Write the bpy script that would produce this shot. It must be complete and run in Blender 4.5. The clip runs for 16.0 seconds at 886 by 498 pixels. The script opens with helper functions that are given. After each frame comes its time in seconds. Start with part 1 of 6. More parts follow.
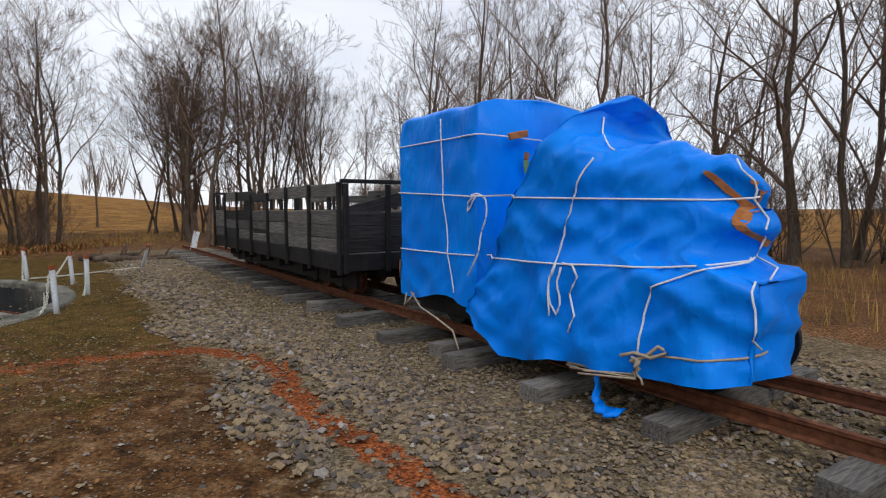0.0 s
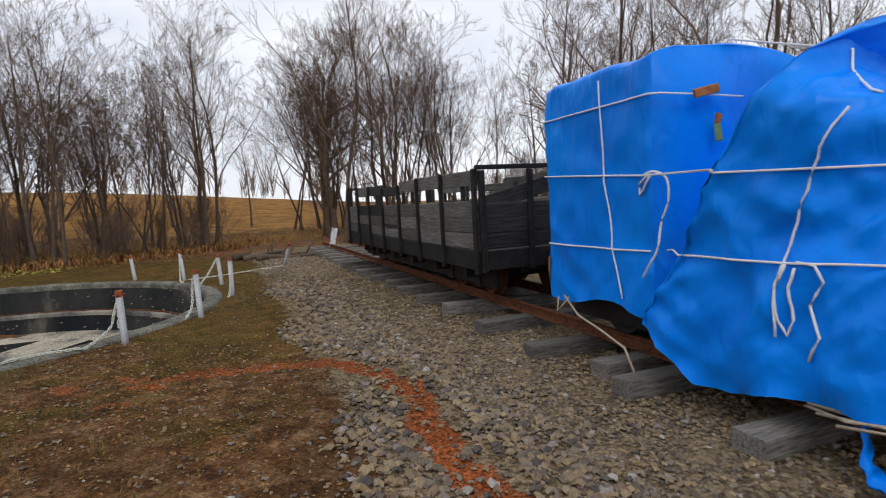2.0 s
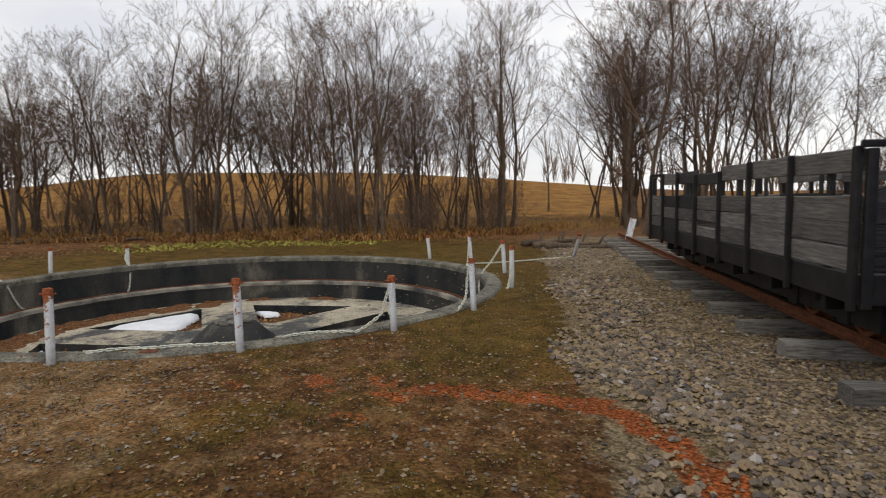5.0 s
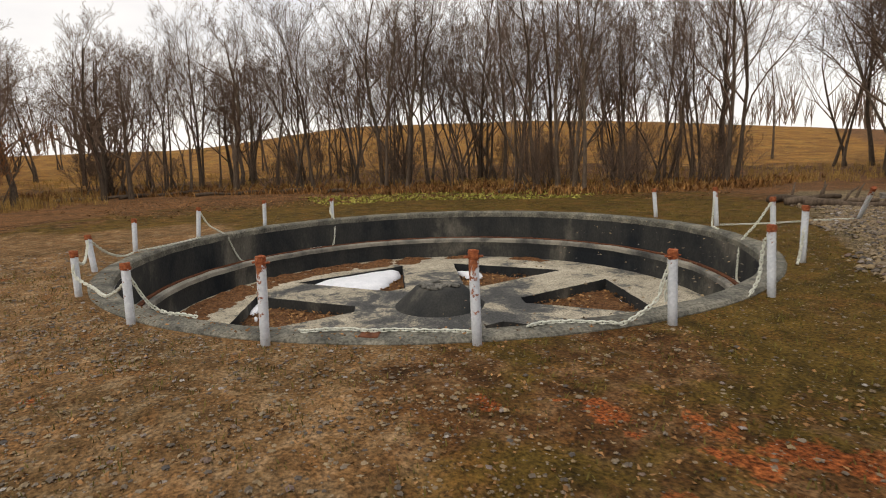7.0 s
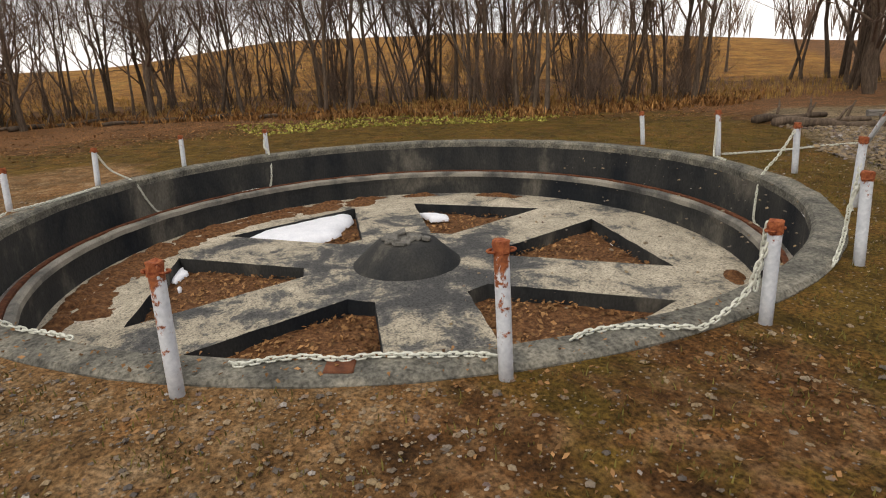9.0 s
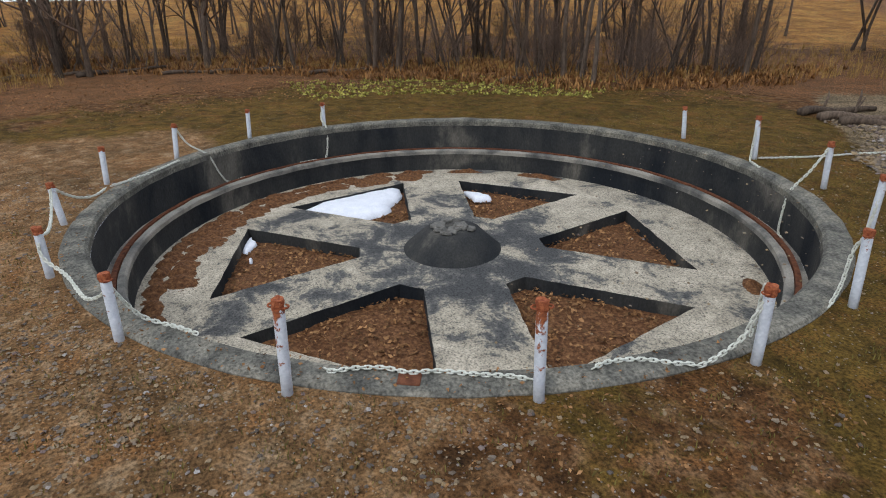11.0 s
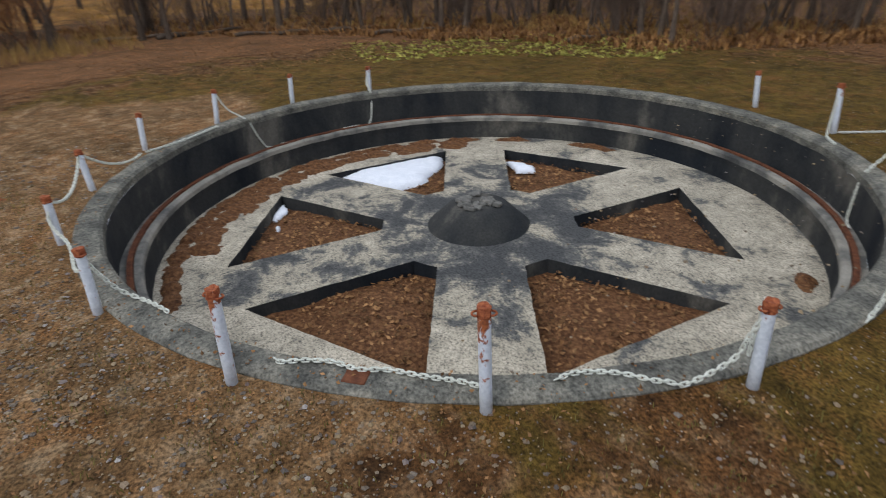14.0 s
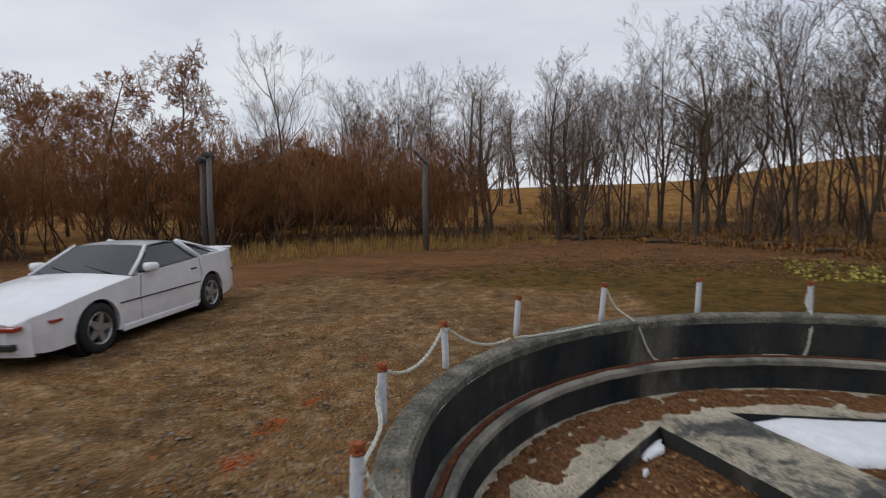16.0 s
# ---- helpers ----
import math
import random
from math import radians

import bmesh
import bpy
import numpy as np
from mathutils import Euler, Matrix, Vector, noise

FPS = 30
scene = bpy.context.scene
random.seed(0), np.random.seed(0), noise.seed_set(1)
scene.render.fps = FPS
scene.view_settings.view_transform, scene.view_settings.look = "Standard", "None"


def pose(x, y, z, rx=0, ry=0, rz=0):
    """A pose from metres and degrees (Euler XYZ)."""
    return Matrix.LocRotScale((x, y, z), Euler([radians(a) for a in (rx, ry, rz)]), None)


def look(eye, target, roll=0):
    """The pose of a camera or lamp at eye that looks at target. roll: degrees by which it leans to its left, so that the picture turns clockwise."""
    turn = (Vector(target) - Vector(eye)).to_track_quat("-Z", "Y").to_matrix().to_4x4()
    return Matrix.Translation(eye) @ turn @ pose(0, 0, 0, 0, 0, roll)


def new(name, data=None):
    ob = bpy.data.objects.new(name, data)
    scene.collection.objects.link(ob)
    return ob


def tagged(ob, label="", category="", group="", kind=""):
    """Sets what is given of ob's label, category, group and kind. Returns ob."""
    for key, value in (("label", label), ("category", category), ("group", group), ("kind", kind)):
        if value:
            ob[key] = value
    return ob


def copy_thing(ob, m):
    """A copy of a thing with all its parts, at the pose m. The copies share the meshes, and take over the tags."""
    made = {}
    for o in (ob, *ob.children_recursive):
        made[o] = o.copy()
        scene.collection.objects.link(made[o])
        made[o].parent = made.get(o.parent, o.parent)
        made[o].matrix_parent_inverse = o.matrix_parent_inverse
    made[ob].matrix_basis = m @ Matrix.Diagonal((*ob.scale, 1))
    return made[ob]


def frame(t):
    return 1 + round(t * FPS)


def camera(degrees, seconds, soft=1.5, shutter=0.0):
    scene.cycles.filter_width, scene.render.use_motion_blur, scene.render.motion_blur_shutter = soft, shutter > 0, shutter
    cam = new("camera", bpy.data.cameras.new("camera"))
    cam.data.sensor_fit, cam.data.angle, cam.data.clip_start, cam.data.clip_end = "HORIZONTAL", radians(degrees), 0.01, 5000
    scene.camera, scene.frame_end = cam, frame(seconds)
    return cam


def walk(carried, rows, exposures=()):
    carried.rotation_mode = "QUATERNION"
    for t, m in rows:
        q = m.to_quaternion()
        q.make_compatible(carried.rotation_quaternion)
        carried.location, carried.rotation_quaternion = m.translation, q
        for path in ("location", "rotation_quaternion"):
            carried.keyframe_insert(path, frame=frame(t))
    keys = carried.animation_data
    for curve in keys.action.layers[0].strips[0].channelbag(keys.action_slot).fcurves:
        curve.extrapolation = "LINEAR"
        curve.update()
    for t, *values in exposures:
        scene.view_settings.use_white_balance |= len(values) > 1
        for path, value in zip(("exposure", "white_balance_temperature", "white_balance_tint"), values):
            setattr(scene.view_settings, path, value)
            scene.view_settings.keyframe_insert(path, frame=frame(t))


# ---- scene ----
cam = camera(75.0, 16.0, soft=1.05, shutter=0.2)
PATH = [
    (0.0, look((0.703, 0.886, 1.442), (0.206, 3.838, 1.236), -0.04)),
    (0.5, look((0.691, 0.930, 1.443), (-0.011, 3.837, 1.202), 0.38)),
    (1.0, look((0.618, 1.104, 1.433), (-0.281, 3.955, 1.186), -1.24)),
    (1.5, look((0.427, 1.373, 1.451), (-0.515, 4.205, 1.156), -3.77)),
    (2.0, look((0.335, 1.781, 1.457), (-0.819, 4.539, 1.205), -2.96)),
    (2.5, look((0.249, 2.199, 1.435), (-1.123, 4.860, 1.239), -2.57)),
    (3.0, look((0.149, 2.625, 1.467), (-1.334, 5.220, 1.210), 0.12)),
    (3.5, look((0.064, 2.953, 1.478), (-1.637, 5.416, 1.270), 1.00)),
    (4.0, look((-0.008, 3.041, 1.488), (-1.728, 5.486, 1.239), -1.55)),
    (4.5, look((-0.152, 2.992, 1.485), (-2.275, 5.100, 1.261), -1.39)),
    (5.0, look((-0.377, 2.952, 1.478), (-2.719, 4.807, 1.204), -0.90)),
    (5.2, look((-0.422, 2.942, 1.472), (-2.847, 4.689, 1.207), -0.17)),
    (7.3, look((-2.480, 3.115, 1.445), (-5.247, 4.126, 0.895), -2.60)),
    (7.5, look((-2.697, 3.110, 1.444), (-5.433, 4.166, 0.812), -2.60)),
    (8.0, look((-3.133, 3.177, 1.454), (-5.848, 4.340, 0.925), -2.61)),
    (8.5, look((-3.544, 3.326, 1.483), (-6.126, 4.475, 0.477), -1.56)),
    (9.0, look((-3.768, 3.417, 1.516), (-6.323, 4.692, 0.597), -2.63)),
    (9.5, look((-2.957, 3.152, 1.764), (-5.611, 4.332, 1.012), 1.47)),
    (9.7, look((-3.003, 3.154, 1.808), (-5.656, 4.329, 0.979), 0.90)),
    (11.8, look((-3.460, 3.013, 2.675), (-5.920, 4.113, 1.385), 1.00)),
    (12.0, look((-3.452, 3.005, 2.692), (-5.904, 4.130, 1.382), 1.20)),
    (12.5, look((-3.370, 3.324, 2.627), (-5.850, 4.345, 1.282), -0.17)),
    (13.0, look((-3.418, 3.275, 2.772), (-5.806, 4.349, 1.332), -0.40)),
    (13.5, look((-3.419, 3.284, 2.789), (-5.795, 4.383, 1.322), -0.21)),
    (14.0, look((-3.463, 3.993, 2.411), (-6.056, 4.622, 1.039), -2.28)),
    (14.5, look((-3.409, 4.417, 2.527), (-6.173, 4.140, 1.398), -4.40)),
    (15.0, look((-2.750, 4.750, 2.500), (-5.540, 3.858, 1.864), -2.90)),
    (15.5, look((-2.700, 4.989, 2.780), (-5.453, 3.908, 2.268), -4.00)),
    (16.0, look((-5.320, 3.925, 1.880), (-8.050, 2.714, 1.588), -1.21)),
]

EXPOSURES = [(0.0, 0.0, 6500, 10), (5.0, -0.02, 7000, 10), (7.3, 0.18, 7500, 11), (9.0, 0.28, 7400, 12), (9.7, 0.28, 6500, 11), (12.0, 0.2, 6100, 10), (14.0, 0.15, 6100, 10), (15.0, 0.20, 6050, 10), (15.5, 0.18, 6050, 10), (16.0, -0.36, 6500, 10)]
walk(cam, PATH, EXPOSURES)

# ---------------------------------------------------------------- world and light
world = bpy.data.worlds.new("overcast_sky")
scene.world = world
world.use_nodes = True
wn, wl = world.node_tree.nodes, world.node_tree.links
wn.clear()
w_out = wn.new("ShaderNodeOutputWorld")
w_bg = wn.new("ShaderNodeBackground")
w_sky = wn.new("ShaderNodeTexSky")
w_sky.sky_type = 'NISHITA'
w_sky.sun_disc = False
w_sky.sun_elevation = radians(38)
w_sky.sun_rotation = radians(150)
w_tc = wn.new("ShaderNodeTexCoord")
w_map = wn.new("ShaderNodeMapping")
w_map.inputs["Scale"].default_value = (1.0, 1.0, 3.2)
w_noise = wn.new("ShaderNodeTexNoise")
w_noise.inputs["Scale"].default_value = 2.6
w_noise.inputs["Detail"].default_value = 6.0
w_ramp = wn.new("ShaderNodeValToRGB")
w_ramp.color_ramp.elements[0].position, w_ramp.color_ramp.elements[0].color = 0.30, (7.0, 7.4, 8.4, 1)
w_ramp.color_ramp.elements[1].position, w_ramp.color_ramp.elements[1].color = 0.72, (9.6, 9.8, 10.3, 1)
w_mix = wn.new("ShaderNodeMixRGB")
w_mix.inputs[0].default_value = 0.88
wl.new(w_tc.outputs["Generated"], w_map.inputs["Vector"])
wl.new(w_map.outputs["Vector"], w_noise.inputs["Vector"])
wl.new(w_noise.outputs["Fac"], w_ramp.inputs["Fac"])
wl.new(w_sky.outputs["Color"], w_mix.inputs[1])
wl.new(w_ramp.outputs["Color"], w_mix.inputs[2])
wl.new(w_mix.outputs["Color"], w_bg.inputs["Color"])
w_bg.inputs["Strength"].default_value = 0.112
wl.new(w_bg.outputs["Background"], w_out.inputs["Surface"])

sun_data = bpy.data.lights.new("sun", 'SUN')
sun_data.energy, sun_data.angle, sun_data.color = 0.8, radians(25), (1.0, 0.96, 0.9)
sun = new("sun", sun_data)
sun.matrix_world = look((6, -10, 14), (0, 0, 0))

# ---------------------------------------------------------------- plan
PIT = Vector((-10.436, 6.209, 0))           # centre of the turntable pit
TRACK0 = Vector((0.58, 4.98, 0))          # near end of one sleeper: origin of the track's own axes
ALONG = Vector((-0.685, 0.728, 0)).normalized()
ACROSS = Vector((ALONG.y, -ALONG.x, 0))
MID = 1.13                                # centre line of the track, across
RAIL_TOP = 0.27


def tr(s, n, z=0.0):
    """A place given along and across the track."""
    return TRACK0 + ALONG * s + ACROSS * n + Vector((0, 0, z))



def smooth(a, b, v):
    v = np.clip((v - a) / (b - a), 0, 1)
    return v * v * (3 - 2 * v)


def ground_z(x, y):
    """Height of the open ground: flat by the pit, a low ballast bank under the track, and the meadow hill behind the wood."""
    x, y = np.asarray(x, float), np.asarray(y, float)
    dx, dy = x - TRACK0.x, y - TRACK0.y
    n = dx * ACROSS.x + dy * ACROSS.y
    s = dx * ALONG.x + dy * ALONG.y
    bank = 0.035 * smooth(-1.6, -0.2, n) * (1 - smooth(3.0, 4.6, n)) * (1 - smooth(17, 24, s))
    px, py = x - PIT.x, y - PIT.y
    r = np.hypot(px, py)
    yaw = np.degrees(np.arctan2(-px, py))          # 0 is +y, to the left positive
    rise = 1.0 + 3.7 * smooth(8, 62, yaw) * (1 - 0.62 * smooth(76, 98, yaw)) * (1 - smooth(98, 150, yaw))
    hill = rise * smooth(17, 66, r)
    wav = 0.025 * np.sin(x * 0.9 + 1.3 * np.sin(y * 0.5)) * np.cos(y * 0.8) * smooth(5.2, 8.5, r)
    return bank + hill + wav * (1 - smooth(-2, -1.2, n) * (1 - smooth(3, 4, n)))


def gz(x, y):
    return float(ground_z(x, y))


# ---------------------------------------------------------------- mesh helpers
def mesh_ob(name, verts, faces, material, parent=None, label="", smooth_shade=False, mats=None):
    me = bpy.data.meshes.new(name)
    me.from_pydata([tuple(v) for v in verts], [], [tuple(f) for f in faces])
    me.validate()
    me.update()
    for m in (mats or [material]):
        me.materials.append(m)
    if smooth_shade:
        me.polygons.foreach_set("use_smooth", [True] * len(me.polygons))
    ob = new(name, me)
    if parent:
        ob.parent = parent
    if label:
        ob["label"] = label
    return ob


def part(name, bm, material, parent=None, label="", smooth_shade=False):
    me = bpy.data.meshes.new(name)
    bmesh.ops.recalc_face_normals(bm, faces=bm.faces)
    bm.to_mesh(me)
    bm.free()
    me.materials.append(material)
    if smooth_shade:
        me.polygons.foreach_set("use_smooth", [True] * len(me.polygons))
    ob = new(name, me)
    if parent:
        ob.parent = parent
    if label:
        ob["label"] = label
    return ob


def empty(name, m, label, category, group="", kind=""):
    ob = new(name)
    ob.empty_display_size = 0.1
    ob.matrix_world = m
    return tagged(ob, label, category, group, kind)


def add_box(bm, x0, x1, y0, y1, z0, z1, bevel=0.0, m=None, jitter=0.0):
    r = bmesh.ops.create_cube(bm, size=1.0)
    vs = r["verts"]
    for v in vs:
        v.co = Vector(((x0 + x1) / 2 + v.co.x * (x1 - x0), (y0 + y1) / 2 + v.co.y * (y1 - y0), (z0 + z1) / 2 + v.co.z * (z1 - z0)))
        if jitter:
            v.co += Vector([random.uniform(-jitter, jitter) for _ in range(3)])
    if bevel:
        es = list({e for v in vs for e in v.link_edges})
        r = bmesh.ops.bevel(bm, geom=es, offset=bevel, segments=1, affect='EDGES', profile=0.5)
        vs = list({v for f in r["faces"] for v in f.verts} | {v for v in vs if v.is_valid})
    if m is not None:
        bmesh.ops.transform(bm, matrix=m, verts=[v for v in vs if v.is_valid])
    return vs


def box_part(name, dims, material, parent, label="", bevel=0.006, m=None, jitter=0.0):
    bm = bmesh.new()
    add_box(bm, *dims, bevel=bevel, m=m, jitter=jitter)
    return part(name, bm, material, parent, label)


def tube_mesh(points, radii, sides=6, closed_ends=True):
    """Verts and faces of a tube along points."""
    verts, faces = [], []
    n = len(points)
    pts = [Vector(p) for p in points]
    up = Vector((0, 0, 1))
    for i, p in enumerate(pts):
        t = (pts[min(i + 1, n - 1)] - pts[max(i - 1, 0)])
        t = t.normalized() if t.length > 1e-9 else Vector((0, 0, 1))
        a = t.cross(up if abs(t.z) < 0.95 else Vector((1, 0, 0))).normalized()
        b = t.cross(a)
        r = radii[i] if hasattr(radii, "__len__") else radii
        for k in range(sides):
            w = 2 * math.pi * k / sides
            verts.append(p + a * (r * math.cos(w)) + b * (r * math.sin(w)))
    for i in range(n - 1):
        for k in range(sides):
            k2 = (k + 1) % sides
            faces.append((i * sides + k, i * sides + k2, (i + 1) * sides + k2, (i + 1) * sides + k))
    if closed_ends:
        faces.append(tuple(range(sides))[::-1])
        faces.append(tuple((n - 1) * sides + k for k in range(sides)))
    return verts, faces


def tube_part(name, points, radii, material, parent=None, label="", sides=6):
    v, f = tube_mesh(points, radii, sides)
    return mesh_ob(name, v, f, material, parent, label, smooth_shade=True)


def lathe(bm, profile, seg=48, a0=0.0, a1=2 * math.pi, center=(0, 0)):
    """Turns a profile of (r, z) round the z axis."""
    full = abs(a1 - a0 - 2 * math.pi) < 1e-6
    cols = []
    for i in range(seg + (0 if full else 1)):
        a = a0 + (a1 - a0) * i / seg
        cols.append([bm.verts.new((center[0] + r * math.cos(a), center[1] + r * math.sin(a), z)) for r, z in profile])
    m = len(cols)
    for i in range(m if full else m - 1):
        c, d = cols[i], cols[(i + 1) % m]
        for k in range(len(profile) - 1):
            bm.faces.new((c[k], d[k], d[k + 1], c[k + 1]))
    return cols


# ---------------------------------------------------------------- materials
def material(name):
    m = bpy.data.materials.new(name)
    m.use_nodes = True
    nt = m.node_tree
    return m, nt.nodes, nt.links, nt.nodes["Principled BSDF"]


def tex_noise(nodes, links, scale, detail=6.0, rough=0.55, coord=None, distort=0.0):
    n = nodes.new("ShaderNodeTexNoise")
    n.inputs["Scale"].default_value = scale
    n.inputs["Detail"].default_value = detail
    n.inputs["Roughness"].default_value = rough
    n.inputs["Distortion"].default_value = distort
    if coord is not None:
        links.new(coord, n.inputs["Vector"])
    return n


def ramp(nodes, links, fac, stops):
    r = nodes.new("ShaderNodeValToRGB")
    e = r.color_ramp.elements
    e[0].position, e[0].color = stops[0][0], (*stops[0][1], 1)
    e[1].position, e[1].color = stops[-1][0], (*stops[-1][1], 1)
    for p, c in stops[1:-1]:
        x = e.new(p)
        x.color = (*c, 1)
    links.new(fac, r.inputs["Fac"])
    return r


def mix(nodes, links, fac, a, b, mode='MIX'):
    m = nodes.new("ShaderNodeMixRGB")
    m.blend_type = mode
    for sock, v in ((m.inputs[0], fac), (m.inputs[1], a), (m.inputs[2], b)):
        if isinstance(v, (int, float)):
            sock.default_value = v
        elif isinstance(v, tuple):
            sock.default_value = (*v, 1) if len(v) == 3 else v
        else:
            links.new(v, sock)
    return m.outputs[0]


def bump(nodes, links, height, strength, dist, bsdf):
    b = nodes.new("ShaderNodeBump")
    b.inputs["Strength"].default_value = strength
    b.inputs["Distance"].default_value = dist
    links.new(height, b.inputs["Height"])
    links.new(b.outputs["Normal"], bsdf.inputs["Normal"])


def coords(nodes, which="Object"):
    return nodes.new("ShaderNodeTexCoord").outputs[which]


def mottled(name, stops, scale=6.0, fine=60.0, rough=0.8, bump_d=0.004, bump_s=0.5, per_object=0.0, per_island=0.0, metallic=0.0, stretch=None, fine_mix=0.35, fine_stops=((0.3, (0.55, 0.55, 0.55)), (0.75, (1.25, 1.25, 1.25)))):
    """A weathered surface: broad patches from a colour ramp, multiplied by fine grain, with relief."""
    m, n, l, b = material(name)
    c = coords(n)
    if stretch:
        mp = n.new("ShaderNodeMapping")
        mp.inputs["Scale"].default_value = stretch
        l.new(c, mp.inputs["Vector"])
        c = mp.outputs["Vector"]
    big = tex_noise(n, l, scale, 7, 0.6, c, 0.3)
    sml = tex_noise(n, l, fine, 4, 0.6, c)
    col = ramp(n, l, big.outputs["Fac"], stops).outputs[0]
    gr = ramp(n, l, sml.outputs["Fac"], list(fine_stops)).outputs[0]
    col = mix(n, l, fine_mix, col, mix(n, l, 1.0, col, gr, 'MULTIPLY'))
    if per_object or per_island:
        if per_object:
            src = n.new("ShaderNodeObjectInfo").outputs["Random"]
        else:
            src = n.new("ShaderNodeNewGeometry").outputs["Random Per Island"]
        k = per_object or per_island
        v = ramp(n, l, src, [(0.0, (1 - k,) * 3), (1.0, (1 + k,) * 3)]).outputs[0]
        col = mix(n, l, 1.0, col, v, 'MULTIPLY')
    l.new(col, b.inputs["Base Color"])
    b.inputs["Roughness"].default_value = rough
    b.inputs["Specular IOR Level"].default_value = 0.2
    b.inputs["Metallic"].default_value = metallic
    h = mix(n, l, 0.5, big.outputs["Fac"], sml.outputs["Fac"])
    bump(n, l, h, bump_s, bump_d, b)
    return m


def stone_material():
    m, n, l, b = material("ballast_stone")
    c = coords(n)
    src = n.new("ShaderNodeNewGeometry").outputs["Random Per Island"]
    col = ramp(n, l, src, [(0.0, (0.055, 0.046, 0.04)), (0.25, (0.135, 0.10, 0.066)), (0.45, (0.25, 0.172, 0.082)), (0.62, (0.165, 0.132, 0.098)), (0.8, (0.31, 0.225, 0.12)), (0.93, (0.13, 0.085, 0.07)), (1.0, (0.38, 0.35, 0.31))]).outputs[0]
    sp = tex_noise(n, l, 90, 5, 0.65, c)
    gr = ramp(n, l, sp.outputs["Fac"], [(0.3, (0.6, 0.6, 0.6)), (0.72, (1.3, 1.3, 1.3))]).outputs[0]
    l.new(mix(n, l, 1.0, col, gr, 'MULTIPLY'), b.inputs["Base Color"])
    b.inputs["Roughness"].default_value = 0.7
    bump(n, l, sp.outputs["Fac"], 0.4, 0.004, b)
    return m


M_STONE = stone_material()
M_SLEEPER = mottled("grey_weathered_sleeper", [(0.3, (0.05, 0.045, 0.04)), (0.5, (0.17, 0.158, 0.142)), (0.75, (0.31, 0.285, 0.255))], 5, 45, 0.9, 0.01, 0.8, per_object=0.3, stretch=(12, 1.2, 12))
M_RUST = mottled("rusted_steel", [(0.3, (0.06, 0.022, 0.012)), (0.7, (0.20, 0.075, 0.035))], 14, 120, 0.85)
M_PLANK = mottled("grey_weathered_plank", [(0.25, (0.05, 0.046, 0.043)), (0.5, (0.125, 0.117, 0.108)), (0.8, (0.25, 0.235, 0.21))], 3.5, 40, 0.9, 0.006, 0.8, per_object=0.35, stretch=(1, 10, 14))
M_BLACKIRON = mottled("black_painted_iron", [(0.3, (0.008, 0.008, 0.009)), (0.75, (0.028, 0.026, 0.025))], 8, 80, 0.6, 0.002)
# near-black boards: wagon floor, ends, battens and some side planks
M_DARKPLANK = mottled("near_black_plank", [(0.3, (0.012, 0.012, 0.014)), (0.75, (0.06, 0.058, 0.056))], 4, 40, 0.8, 0.005, 0.8, per_object=0.3, stretch=(10, 1, 14))
M_CONCRETE = mottled("weathered_concrete", [(0.33, (0.06, 0.06, 0.058)), (0.45, (0.15, 0.145, 0.13)), (0.55, (0.30, 0.28, 0.235)), (0.75, (0.42, 0.39, 0.33))], 1.3, 55, 0.9, 0.012, 0.7, fine_mix=0.6)
# near-black with grey and buff patches; walls, hollow sides and hub
M_WALL = mottled("dark_mottled_concrete_wall", [(0.38, (0.013, 0.016, 0.020)), (0.57, (0.046, 0.046, 0.043)), (0.74, (0.22, 0.20, 0.16))], 0.8, 40, 0.9, 0.012, 0.8, fine_mix=0.7, stretch=(1, 1, 0.5))
M_RIM = mottled("grey_concrete_rim", [(0.3, (0.062, 0.061, 0.054)), (0.5, (0.155, 0.149, 0.124)), (0.75, (0.31, 0.285, 0.225))], 3.2, 38, 0.92, 0.02, 0.9, fine_mix=0.9, fine_stops=((0.33, (0.35, 0.35, 0.35)), (0.7, (1.4, 1.4, 1.38))))
M_LEAVES = mottled("leaf_litter", [(0.3, (0.05, 0.022, 0.01)), (0.5, (0.15, 0.068, 0.028)), (0.75, (0.32, 0.165, 0.07))], 22, 150, 0.9, 0.02, 1.0, fine_mix=0.7)
M_SNOW = mottled("old_snow", [(0.3, (0.72, 0.75, 0.80)), (0.7, (0.86, 0.88, 0.92))], 6, 60, 0.6, 0.01)
M_BARK = mottled("grey_brown_bark", [(0.3, (0.050, 0.036, 0.026)), (0.7, (0.165, 0.122, 0.088))], 6, 60, 0.95, 0.01, 0.8, per_object=0.3, stretch=(4, 4, 0.8))
M_TWIG = mottled("brown_twigs", [(0.3, (0.105, 0.070, 0.050)), (0.7, (0.21, 0.147, 0.108))], 3, 30, 0.95, 0.002, 0.2, per_object=0.3)
M_RED_TWIG = mottled("red_brown_twigs", [(0.3, (0.19, 0.085, 0.036)), (0.7, (0.38, 0.185, 0.078))], 3, 30, 0.95, 0.002, 0.2, per_object=0.25)
M_DRYGRASS = mottled("dry_straw_grass", [(0.3, (0.24, 0.14, 0.04)), (0.7, (0.48, 0.31, 0.10))], 2, 20, 0.95, per_island=0.4)
M_YELLOWLEAF = mottled("yellow_green_leaves", [(0.3, (0.20, 0.19, 0.035)), (0.7, (0.42, 0.38, 0.09))], 2, 20, 0.8, per_island=0.4)
M_ROPE = mottled("white_rope", [(0.3, (0.74, 0.74, 0.73)), (0.7, (0.88, 0.88, 0.87))], 30, 250, 0.85)
M_OLDROPE = mottled("tan_rope", [(0.3, (0.32, 0.25, 0.17)), (0.7, (0.50, 0.42, 0.32))], 30, 250, 0.9)
